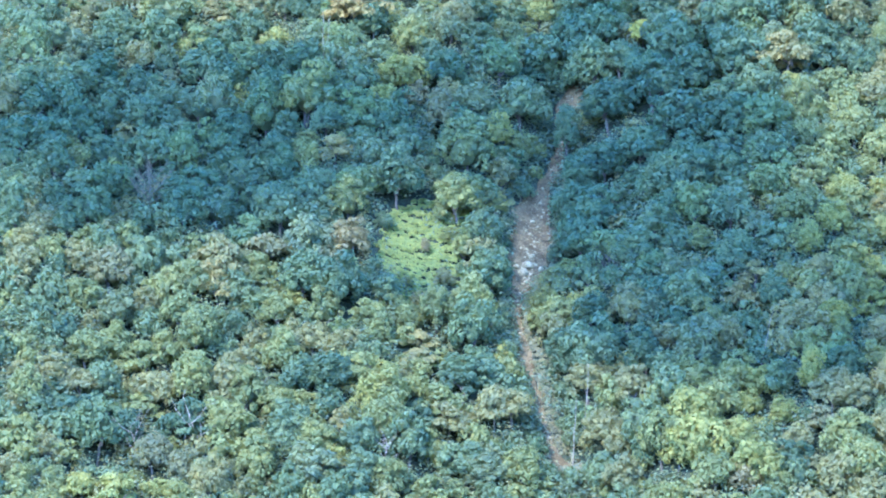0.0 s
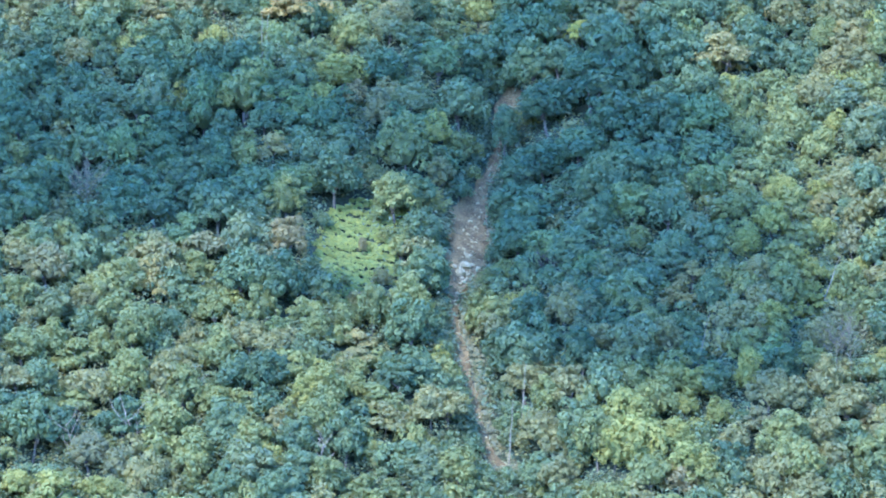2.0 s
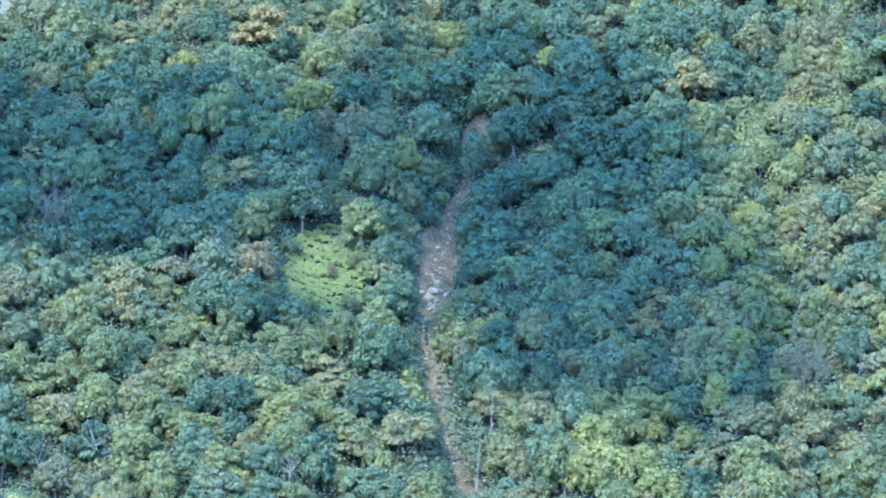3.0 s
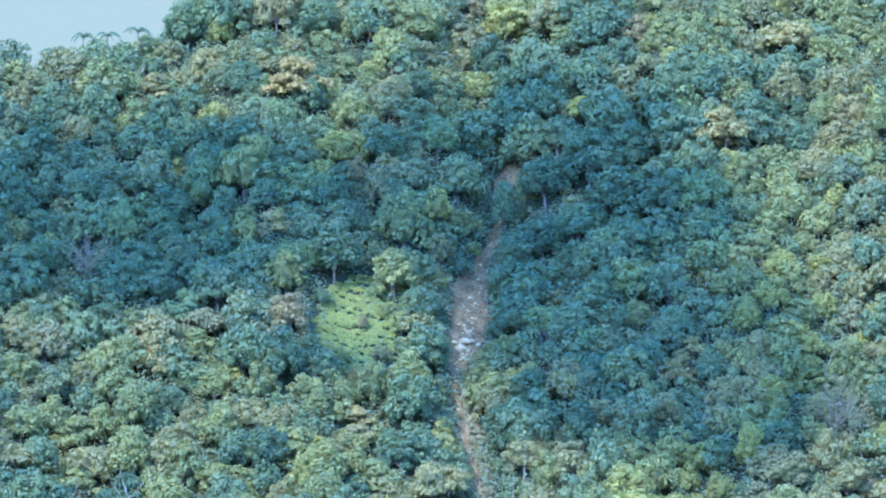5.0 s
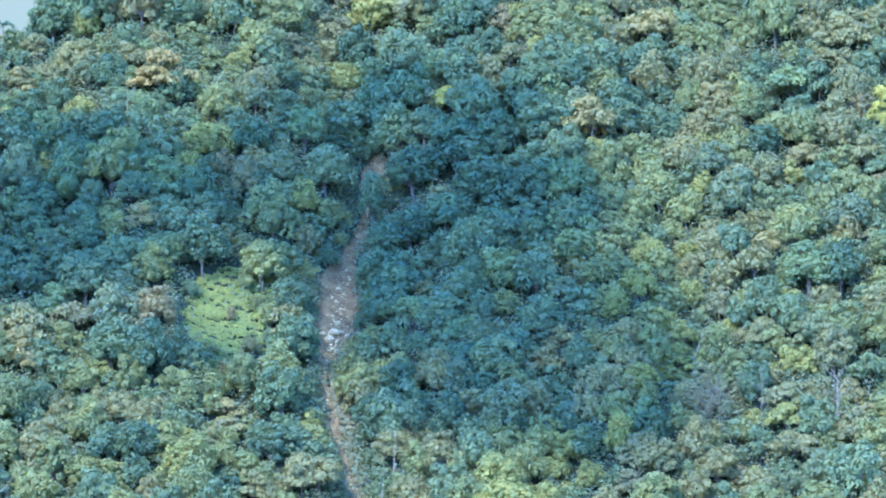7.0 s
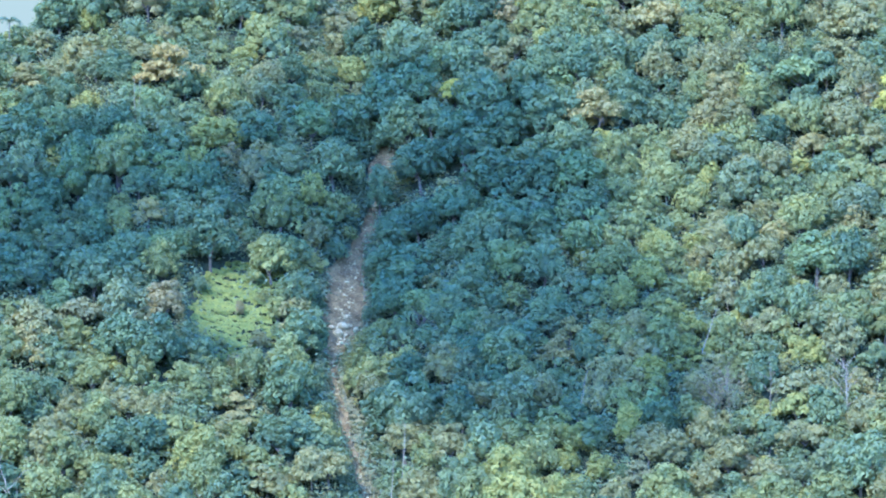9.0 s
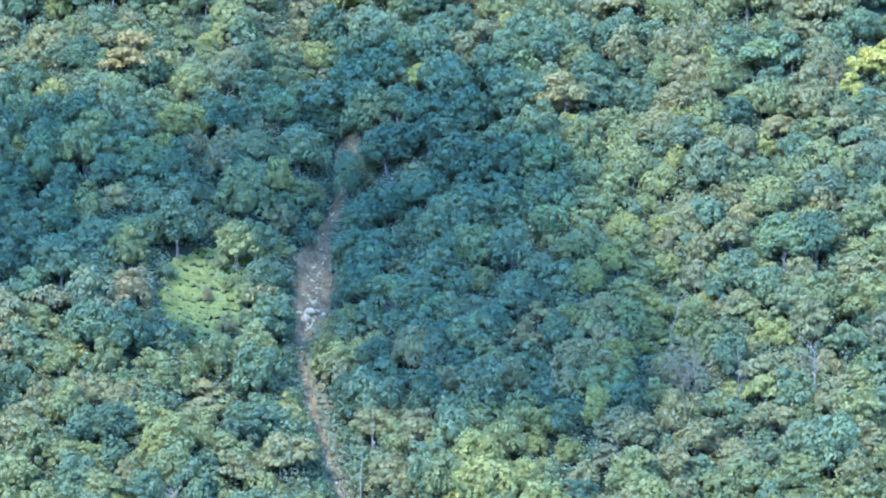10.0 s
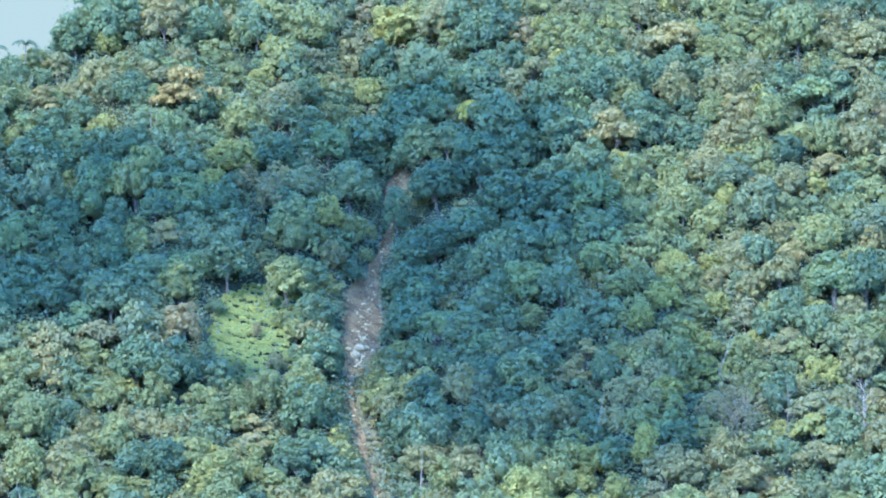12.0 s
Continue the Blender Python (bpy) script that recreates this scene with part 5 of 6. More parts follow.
thicket(71.7, 824.4, 2.8, "olive")
thicket(119.7, 961.4, 3.1, "fresh")
thicket(-49.7, 911.2, 3.0, "green")
thicket(-53.6, 842.9, 3.3, "fresh")
thicket(-49.8, 835.3, 2.4, "olive")
thicket(-103.9, 851.7, 2.7, "green")
thicket(114.8, 958.4, 4.0, "dark")
thicket(-101.3, 838.5, 4.0, "olive")
thicket(-57.2, 842.3, 2.7, "olive")
thicket(117.4, 823.0, 2.7, "green")
thicket(-105.2, 917.5, 3.5, "lush")
thicket(-96.0, 845.5, 3.3, "green")
thicket(39.9, 975.9, 3.6, "fresh")
thicket(82.1, 863.9, 4.1, "dark")
thicket(-23.6, 827.8, 3.3, "olive")
thicket(-68.7, 871.2, 4.0, "green")
thicket(31.5, 871.9, 3.6, "dark")
thicket(99.4, 901.2, 2.9, "dark")
thicket(-74.8, 938.2, 3.7, "olive")
thicket(118.4, 820.0, 2.4, "olive")
thicket(61.9, 822.8, 3.5, "olive")
thicket(119.2, 825.3, 3.4, "fresh")
thicket(-28.8, 981.7, 4.6, "fresh")
thicket(61.4, 975.5, 2.8, "fresh")
thicket(106.4, 827.5, 2.9, "fresh")
thicket(67.5, 822.9, 3.3, "green")
thicket(57.2, 986.8, 3.3, "fresh")
thicket(114.7, 825.3, 2.9, "green")
thicket(-5.2, 834.6, 2.7, "green")
thicket(117.7, 888.8, 2.7, "fresh")
thicket(54.3, 903.8, 2.8, "lush")
thicket(15.8, 835.5, 2.8, "fresh")
thicket(72.8, 988.7, 4.7, "olive")
thicket(-40.0, 943.2, 3.1, "green")
thicket(89.2, 819.6, 2.4, "fresh")
thicket(56.8, 888.0, 2.5, "fresh")
thicket(-99.7, 884.0, 3.5, "dark")
thicket(62.3, 877.8, 2.6, "fresh")
thicket(10.2, 873.2, 3.1, "dark")
thicket(74.3, 886.4, 2.0, "fresh")
thicket(-10.4, 924.5, 3.7, "deep")
thicket(119.9, 859.3, 3.1, "green")
thicket(25.7, 872.4, 2.6, "grey")
thicket(131.9, 920.9, 2.7, "green")
thicket(-45.5, 834.5, 2.7, "green")
thicket(-45.9, 981.8, 3.1, "fresh")
thicket(112.8, 822.9, 2.8, "olive")
thicket(117.8, 841.9, 3.0, "green")
thicket(-31.1, 827.8, 2.5, "olive")
thicket(103.1, 953.3, 3.4, "olive")
thicket(125.4, 876.2, 3.6, "olive")
thicket(-88.6, 836.1, 2.9, "fresh")
thicket(18.9, 888.4, 2.7, "deep")
thicket(128.8, 985.2, 3.2, "fresh")
thicket(-53.2, 856.0, 4.1, "olive")
thicket(136.7, 974.9, 3.8, "fresh")
thicket(-65.7, 892.6, 2.6, "green")
thicket(-105.7, 825.8, 3.3, "green")
thicket(53.7, 979.1, 3.6, "green")
thicket(-38.4, 873.9, 2.5, "green")
thicket(-80.5, 927.7, 4.2, "green")
thicket(-61.2, 863.6, 2.6, "fresh")
thicket(97.3, 830.4, 2.8, "fresh")
thicket(-33.7, 851.6, 3.3, "dark")
thicket(-65.0, 887.3, 3.5, "green")
thicket(96.4, 815.1, 2.4, "olive")
thicket(-95.6, 943.9, 3.4, "deep")
thicket(-78.2, 894.3, 3.4, "olive")
thicket(-30.1, 932.1, 3.3, "green")
thicket(77.2, 857.7, 3.0, "green")
thicket(-54.5, 866.6, 2.9, "green")
thicket(69.4, 929.8, 2.8, "fresh")
thicket(-38.6, 828.3, 2.6, "dark")
thicket(-111.9, 899.5, 2.6, "green")
thicket(16.8, 991.2, 2.9, "green")
thicket(27.8, 984.9, 3.0, "fresh")
thicket(-106.4, 834.3, 2.5, "fresh")
thicket(48.0, 907.7, 2.8, "lush")
thicket(74.3, 971.3, 2.8, "olive")
thicket(25.8, 855.9, 2.7, "fresh")
thicket(-103.2, 943.8, 2.7, "deep")
thicket(-25.4, 919.5, 2.7, "deep")
thicket(-85.6, 855.2, 3.9, "olive")
thicket(109.1, 823.9, 3.8, "dark")
thicket(-10.4, 829.4, 3.0, "fresh")
thicket(-6.4, 890.3, 2.8, "olive")
thicket(83.2, 964.7, 3.8, "fresh")
thicket(-20.4, 984.0, 4.4, "green")
thicket(-80.4, 820.8, 3.0, "olive")
thicket(107.0, 817.4, 3.1, "green")
thicket(122.1, 972.4, 3.0, "olive")
thicket(20.8, 987.4, 3.9, "green")
thicket(-102.2, 863.0, 2.6, "dark")
thicket(-14.2, 845.8, 3.1, "fresh")
thicket(-22.7, 833.0, 2.4, "green")
thicket(-94.9, 928.5, 3.1, "deep")
thicket(-115.9, 938.5, 3.6, "deep")
thicket(-114.2, 945.9, 2.7, "deep")
thicket(-41.5, 835.6, 2.7, "green")
thicket(-113.4, 890.0, 3.6, "green")
thicket(-19.6, 831.0, 2.5, "olive")
thicket(132.7, 971.8, 3.4, "dark")
thicket(-77.2, 918.5, 2.8, "olive")
thicket(127.0, 885.2, 3.2, "olive")
thicket(-5.2, 993.0, 3.8, "green")
thicket(57.4, 972.8, 3.0, "fresh")
thicket(-104.7, 855.0, 3.6, "green")
thicket(115.1, 974.6, 4.2, "olive")
thicket(-100.3, 869.8, 3.0, "green")
thicket(-11.2, 984.1, 3.6, "olive")
thicket(34.4, 992.2, 3.6, "fresh")
thicket(-103.0, 910.6, 3.3, "green")
thicket(105.1, 894.4, 2.8, "green")
thicket(-86.7, 879.8, 2.9, "dark")
thicket(95.4, 822.1, 2.4, "green")
thicket(-18.4, 978.3, 3.2, "green")
thicket(87.9, 977.0, 3.0, "fresh")
thicket(29.1, 855.1, 3.5, "green")
thicket(87.5, 958.7, 2.9, "fresh")
thicket(29.0, 827.0, 2.7, "fresh")
thicket(-84.1, 849.2, 2.6, "dark")
thicket(-63.4, 830.3, 3.1, "fresh")
thicket(22.2, 839.9, 2.4, "green")
thicket(51.1, 862.1, 3.4, "olive")
thicket(-83.1, 826.4, 2.4, "fresh")
thicket(87.5, 872.2, 3.2, "fresh")
thicket(43.6, 822.2, 3.9, "green")
thicket(1.5, 975.4, 3.5, "olive")
thicket(-41.4, 845.4, 2.6, "green")
thicket(-2.9, 892.3, 2.9, "green")
thicket(-92.3, 838.6, 3.5, "fresh")
thicket(86.6, 846.1, 2.5, "green")
thicket(74.0, 916.9, 2.9, "green")
thicket(-83.7, 870.9, 2.5, "green")
thicket(22.6, 1001.7, 4.2, "fresh")
thicket(56.7, 898.8, 2.6, "fresh")
thicket(12.7, 946.7, 3.1, "deep")
thicket(-30.3, 917.4, 3.9, "deep")
thicket(94.1, 908.8, 3.0, "green")
thicket(125.4, 957.0, 3.7, "dark")
thicket(-36.7, 936.6, 3.2, "green")
thicket(-48.0, 826.1, 3.8, "fresh")
thicket(-2.5, 837.2, 2.6, "green")
thicket(49.3, 828.7, 3.1, "dark")
thicket(126.9, 909.8, 3.4, "green")
thicket(114.9, 879.3, 2.7, "olive")
thicket(89.3, 826.9, 3.4, "olive")
thicket(-83.2, 842.7, 3.4, "green")
thicket(118.7, 876.3, 2.9, "fresh")
thicket(118.3, 899.4, 3.3, "green")
thicket(-96.5, 895.2, 3.2, "deep")
thicket(86.3, 989.5, 3.5, "olive")
thicket(101.1, 895.6, 3.5, "fresh")
thicket(-75.3, 830.5, 3.6, "olive")
thicket(-69.0, 897.1, 3.6, "green")
thicket(-76.1, 824.5, 3.0, "green")
thicket(89.6, 941.2, 3.2, "green")
thicket(61.6, 988.3, 2.9, "fresh")
thicket(36.7, 982.1, 2.8, "fresh")
thicket(5.5, 837.6, 3.2, "green")
thicket(113.1, 847.0, 2.5, "fresh")
thicket(-89.0, 920.2, 4.1, "deep")
thicket(-85.5, 827.3, 2.6, "fresh")
thicket(-122.5, 952.2, 3.3, "deep")
thicket(79.9, 857.1, 2.7, "fresh")
thicket(117.1, 846.7, 2.8, "green")
thicket(130.8, 954.1, 3.7, "fresh")
thicket(36.9, 861.8, 2.5, "green")
thicket(-67.5, 908.1, 2.8, "deep")
thicket(121.6, 987.0, 3.7, "olive")
thicket(85.0, 923.9, 3.3, "fresh")
thicket(-95.8, 850.4, 2.8, "green")
thicket(141.7, 987.7, 2.9, "fresh")
thicket(-86.6, 861.5, 2.5, "green")
thicket(48.9, 940.4, 3.6, "lush")
thicket(51.9, 833.2, 3.2, "green")
thicket(52.6, 882.6, 2.1, "green")
thicket(57.3, 917.0, 2.3, "fresh")
thicket(-109.0, 859.5, 1.7, "olive")
thicket(-110.9, 903.4, 2.4, "olive")
thicket(-45.6, 938.0, 2.5, "deep")
thicket(84.4, 857.8, 2.1, "green")
thicket(-67.4, 827.7, 2.0, "dark")
thicket(-8.2, 843.3, 1.7, "green")
thicket(110.2, 899.3, 2.2, "green")
thicket(-93.7, 949.2, 2.7, "green")
thicket(141.8, 983.0, 2.7, "fresh")
thicket(103.6, 960.8, 2.2, "olive")
thicket(122.4, 920.3, 2.5, "green")
thicket(-4.3, 947.6, 2.2, "lush")
thicket(58.3, 826.8, 2.2, "olive")
thicket(10.1, 909.6, 1.9, "deep")
thicket(29.1, 964.2, 2.2, "green")
thicket(23.7, 842.1, 1.7, "fresh")
thicket(107.9, 846.3, 1.8, "olive")
thicket(49.8, 913.7, 2.5, "green")
thicket(55.0, 911.5, 2.6, "green")
thicket(115.5, 855.4, 1.8, "green")
thicket(106.1, 952.5, 2.0, "olive")
thicket(113.8, 898.5, 1.9, "green")
thicket(-54.3, 947.0, 2.6, "deep")
thicket(120.1, 967.0, 3.0, "green")
thicket(-112.3, 955.1, 2.2, "green")
thicket(-110.1, 941.4, 2.1, "deep")
thicket(-32.3, 967.2, 2.2, "green")
thicket(71.2, 976.3, 2.5, "green")
thicket(-89.4, 820.3, 2.0, "green")
thicket(-7.7, 837.2, 1.7, "green")
thicket(-103.9, 879.2, 2.3, "green")
thicket(80.9, 878.2, 2.2, "olive")
thicket(130.3, 951.8, 2.2, "fresh")
thicket(-85.9, 845.9, 2.4, "dark")
thicket(-35.6, 985.5, 2.1, "green")
thicket(123.3, 854.6, 2.7, "fresh")
thicket(-80.0, 831.1, 1.9, "fresh")
thicket(48.1, 870.8, 1.8, "green")
thicket(-105.6, 867.5, 2.3, "fresh")
thicket(-29.6, 969.3, 2.1, "green")
thicket(2.0, 837.7, 2.1, "olive")
thicket(-41.9, 872.1, 2.6, "olive")
thicket(58.7, 837.2, 1.7, "green")
thicket(112.1, 854.4, 1.9, "green")
thicket(28.3, 852.3, 1.8, "green")
thicket(134.9, 961.5, 2.2, "dark")
thicket(120.5, 893.0, 2.5, "green")
thicket(112.3, 816.5, 2.2, "dark")
thicket(-105.0, 900.9, 2.6, "green")
thicket(-113.3, 907.6, 2.1, "olive")
thicket(46.0, 902.6, 2.1, "lush")
thicket(23.6, 899.0, 2.2, "green")
thicket(32.7, 998.5, 3.0, "fresh")
thicket(-6.9, 936.9, 2.0, "grey")
thicket(-87.7, 913.0, 2.2, "fresh")
thicket(6.5, 893.7, 2.2, "fresh")
thicket(10.7, 993.2, 2.5, "green")
thicket(109.5, 862.7, 2.0, "green")
thicket(134.3, 929.6, 2.8, "fresh")
thicket(49.2, 879.5, 1.8, "deep")
thicket(-90.7, 932.4, 2.3, "green")
thicket(-25.8, 831.6, 1.7, "green")
thicket(130.6, 909.6, 2.1, "green")
thicket(-76.2, 904.5, 2.4, "deep")
thicket(75.6, 866.5, 1.8, "green")
thicket(-114.8, 934.9, 2.4, "lush")
thicket(74.8, 834.6, 1.8, "green")
thicket(-101.1, 926.3, 1.9, "deep")
thicket(115.9, 869.2, 1.9, "olive")
thicket(51.8, 823.2, 2.2, "olive")
thicket(-13.6, 833.4, 1.8, "fresh")
thicket(22.3, 904.3, 1.9, "green")
thicket(111.5, 838.6, 2.3, "fresh")
thicket(22.8, 873.1, 2.6, "grey")
thicket(-98.9, 842.6, 1.8, "fresh")
thicket(-59.9, 827.8, 2.5, "green")
thicket(-108.9, 877.7, 2.0, "fresh")
thicket(-101.0, 824.4, 1.7, "green")
thicket(122.1, 851.7, 1.8, "green")
thicket(126.0, 924.9, 2.7, "fresh")
thicket(-91.8, 855.2, 2.2, "olive")
thicket(92.8, 821.9, 1.7, "fresh")
thicket(-116.6, 926.6, 1.9, "deep")
thicket(-7.4, 987.8, 2.9, "green")
thicket(-31.6, 825.7, 1.8, "olive")
thicket(138.8, 971.4, 2.4, "olive")
thicket(-29.8, 855.9, 2.0, "fresh")
thicket(110.8, 922.7, 2.3, "green")
thicket(-108.6, 849.6, 2.5, "olive")
thicket(-84.9, 924.7, 2.3, "grey")
thicket(79.4, 963.5, 2.3, "fresh")
thicket(110.7, 969.2, 2.3, "fresh")
thicket(75.0, 920.8, 2.6, "green")
thicket(-2.6, 930.9, 2.3, "deep")
thicket(80.1, 825.6, 2.0, "olive")
thicket(71.8, 941.8, 2.9, "dark")
thicket(96.4, 972.8, 2.8, "fresh")
thicket(50.7, 897.2, 2.1, "fresh")
thicket(-79.7, 870.8, 2.5, "olive")
thicket(-83.6, 824.5, 1.8, "fresh")
thicket(96.6, 986.6, 2.3, "olive")
thicket(85.4, 871.5, 1.9, "green")
thicket(34.3, 823.9, 1.9, "fresh")
thicket(-71.8, 896.2, 2.3, "deep")
thicket(-21.8, 924.3, 2.8, "deep")
thicket(105.2, 971.5, 2.7, "fresh")
thicket(-29.6, 849.5, 2.0, "fresh")
thicket(-7.8, 945.8, 2.4, "green")
thicket(-111.0, 912.4, 2.1, "deep")
thicket(-102.5, 896.5, 2.1, "deep")
thicket(13.6, 882.0, 2.0, "dark")
thicket(-70.2, 828.1, 1.9, "dark")
thicket(-72.5, 883.4, 2.3, "green")
thicket(-99.6, 836.4, 1.8, "fresh")
thicket(135.5, 936.4, 2.4, "green")
thicket(-52.6, 832.5, 2.6, "dark")
thicket(-73.7, 863.9, 2.3, "fresh")
thicket(-52.4, 877.9, 2.0, "dark")
thicket(114.9, 950.3, 2.0, "olive")
thicket(83.1, 873.5, 2.0, "green")
thicket(11.7, 865.0, 2.5, "green")
thicket(20.0, 868.9, 2.1, "olive")
thicket(9.4, 961.8, 1.9, "green")
thicket(65.7, 862.2, 1.8, "green")
thicket(108.3, 870.1, 2.0, "dark")
thicket(-36.3, 850.3, 2.4, "fresh")
thicket(14.1, 839.3, 2.3, "fresh")
thicket(81.3, 904.9, 2.0, "green")
thicket(82.8, 920.5, 2.5, "fresh")
thicket(-93.9, 908.7, 1.9, "deep")
thicket(-64.1, 846.8, 2.0, "dark")
thicket(116.4, 984.1, 2.5, "olive")
thicket(122.6, 959.1, 2.3, "fresh")
thicket(6.7, 944.7, 2.2, "green")
thicket(-20.5, 866.1, 1.9, "fresh")
thicket(-119.0, 925.2, 2.3, "deep")
thicket(-72.2, 933.0, 2.2, "lush")
thicket(-44.8, 872.0, 2.1, "green")
thicket(67.9, 848.0, 2.2, "green")
thicket(-113.4, 910.5, 2.2, "green")
thicket(114.0, 839.1, 2.6, "fresh")
thicket(59.8, 819.8, 2.3, "fresh")
thicket(75.4, 873.5, 1.8, "fresh")
thicket(24.6, 988.7, 2.1, "green")
thicket(109.0, 897.8, 1.8, "olive")
thicket(-50.5, 845.4, 2.0, "fresh")
thicket(119.0, 830.5, 2.4, "green")
thicket(-75.7, 909.6, 2.2, "green")
thicket(-111.9, 921.5, 2.6, "lush")
thicket(-105.5, 923.0, 2.7, "deep")
thicket(-45.0, 861.9, 2.1, "green")
thicket(-47.8, 866.0, 1.8, "olive")
thicket(3.8, 853.3, 2.2, "dark")
thicket(22.7, 835.2, 1.9, "olive")
thicket(39.0, 879.8, 2.2, "green")
thicket(116.0, 828.7, 2.1, "dark")
thicket(-26.3, 959.6, 2.0, "dark")
thicket(112.6, 879.9, 1.8, "olive")
thicket(99.0, 888.0, 2.0, "olive")
thicket(-81.6, 911.4, 1.9, "green")
thicket(97.6, 969.0, 2.6, "fresh")
thicket(-96.4, 918.0, 2.0, "green")
thicket(-2.1, 878.7, 1.8, "dark")
thicket(-16.7, 919.3, 2.3, "green")
thicket(-9.0, 891.4, 1.9, "green")
thicket(115.9, 821.7, 1.9, "green")
thicket(-63.8, 909.5, 2.3, "lush")
thicket(124.3, 970.3, 3.0, "olive")
thicket(62.9, 920.8, 2.3, "fresh")
thicket(-62.4, 844.8, 1.7, "fresh")
thicket(125.6, 903.8, 2.6, "fresh")
thicket(-9.8, 936.8, 2.0, "deep")
thicket(-41.5, 899.2, 2.5, "deep")
thicket(-97.4, 880.8, 2.0, "green")
thicket(-30.2, 871.0, 1.8, "green")
thicket(98.0, 857.1, 2.1, "fresh")
thicket(-17.1, 835.2, 2.3, "olive")
thicket(5.4, 928.7, 2.1, "fresh")
thicket(68.1, 839.5, 2.1, "olive")
thicket(-52.5, 921.6, 2.1, "green")
thicket(122.3, 877.2, 1.8, "fresh")
thicket(69.8, 872.2, 1.9, "fresh")
thicket(-92.3, 844.9, 2.5, "green")
thicket(63.7, 914.9, 2.3, "fresh")
thicket(-96.8, 871.4, 2.5, "fresh")
thicket(55.5, 990.8, 2.7, "green")
thicket(109.8, 846.8, 2.1, "olive")
thicket(54.6, 923.0, 2.6, "green")
thicket(110.6, 835.7, 1.9, "dark")
thicket(58.9, 861.6, 1.8, "fresh")
thicket(123.3, 897.5, 2.0, "green")
thicket(-103.0, 889.2, 2.2, "green")
thicket(-54.2, 934.9, 2.7, "deep")
thicket(75.2, 931.9, 2.2, "olive")
thicket(-92.7, 926.0, 2.6, "green")
thicket(-72.9, 858.3, 1.9, "fresh")
thicket(115.8, 819.4, 1.9, "green")
thicket(-45.8, 884.2, 2.4, "fresh")
thicket(0.6, 921.0, 2.3, "deep")
thicket(73.4, 828.7, 2.3, "green")
thicket(85.8, 920.3, 2.6, "fresh")
thicket(-104.1, 949.5, 1.9, "green")
thicket(-94.8, 914.3, 1.8, "deep")
thicket(-65.3, 834.5, 1.9, "green")
thicket(-117.4, 948.6, 2.9, "deep")
thicket(119.4, 887.0, 1.9, "olive")
thicket(-55.1, 900.3, 2.0, "green")
thicket(3.9, 958.5, 2.3, "fresh")
thicket(-25.6, 824.4, 1.6, "green")
thicket(28.4, 995.6, 2.1, "olive")
thicket(81.8, 949.1, 2.3, "olive")
thicket(-104.1, 832.9, 2.2, "olive")
thicket(-88.1, 847.1, 2.6, "green")
thicket(-87.6, 887.3, 2.0, "fresh")
thicket(-14.3, 837.4, 1.9, "green")
thicket(-106.8, 865.7, 1.8, "fresh")
thicket(-61.2, 914.4, 2.3, "lush")
thicket(-71.5, 845.9, 2.3, "olive")
thicket(-31.5, 947.1, 2.4, "deep")
thicket(8.0, 896.7, 2.2, "fresh")
thicket(-66.2, 948.2, 2.2, "lush")
thicket(9.2, 946.5, 2.6, "green")
thicket(-2.9, 897.0, 1.8, "dark")
thicket(-119.1, 935.3, 2.0, "green")
thicket(-52.5, 915.1, 2.2, "green")
thicket(97.7, 847.1, 1.8, "fresh")
thicket(117.3, 950.9, 2.0, "fresh")
thicket(-84.6, 853.1, 2.2, "dark")
thicket(0.3, 833.3, 1.7, "fresh")
thicket(-107.2, 846.7, 2.3, "olive")
thicket(-112.0, 883.1, 2.3, "olive")
thicket(-31.9, 843.2, 1.7, "green")
thicket(-95.2, 839.9, 1.9, "green")
thicket(43.8, 865.2, 1.8, "fresh")
thicket(-114.5, 899.7, 1.9, "lush")
thicket(2.5, 995.7, 2.2, "dark")
thicket(39.8, 940.3, 2.0, "deep")
thicket(101.2, 831.3, 2.2, "green")
thicket(70.7, 986.4, 2.1, "green")
thicket(4.6, 923.3, 2.2, "fresh")
thicket(-100.9, 917.4, 1.9, "green")
thicket(-51.5, 947.7, 2.2, "olive")
thicket(-0.3, 966.8, 2.2, "green")
thicket(-111.2, 872.7, 1.9, "dark")
thicket(-25.2, 962.5, 2.0, "green")
thicket(1.3, 951.1, 2.7, "fresh")
thicket(134.1, 947.9, 2.2, "green")
thicket(86.5, 950.5, 2.4, "olive")
thicket(-100.1, 901.7, 2.7, "deep")
thicket(-10.6, 972.4, 2.0, "fresh")
thicket(55.3, 884.0, 2.2, "fresh")
thicket(-111.7, 931.8, 2.7, "lush")
thicket(-84.8, 956.4, 1.9, "fresh")
thicket(75.9, 876.1, 1.8, "fresh")
thicket(115.1, 935.1, 2.5, "green")
thicket(9.9, 891.8, 2.6, "green")
thicket(75.3, 906.3, 2.3, "fresh")
thicket(-51.3, 918.7, 2.2, "green")
thicket(78.8, 823.2, 1.8, "fresh")
thicket(108.8, 939.0, 2.8, "olive")
thicket(120.0, 875.1, 1.8, "fresh")
thicket(127.6, 891.8, 1.8, "fresh")
thicket(72.2, 863.2, 2.0, "olive")
thicket(70.2, 895.0, 2.0, "fresh")
thicket(-106.5, 945.6, 2.6, "green")
thicket(67.3, 912.4, 1.8, "fresh")
thicket(21.2, 901.8, 2.1, "olive")
thicket(98.0, 913.4, 1.9, "green")
thicket(26.8, 904.0, 2.5, "deep")
thicket(-92.0, 946.6, 2.1, "deep")
thicket(-66.6, 886.2, 1.9, "olive")
thicket(-40.9, 949.2, 2.5, "green")
thicket(23.0, 890.3, 1.9, "deep")
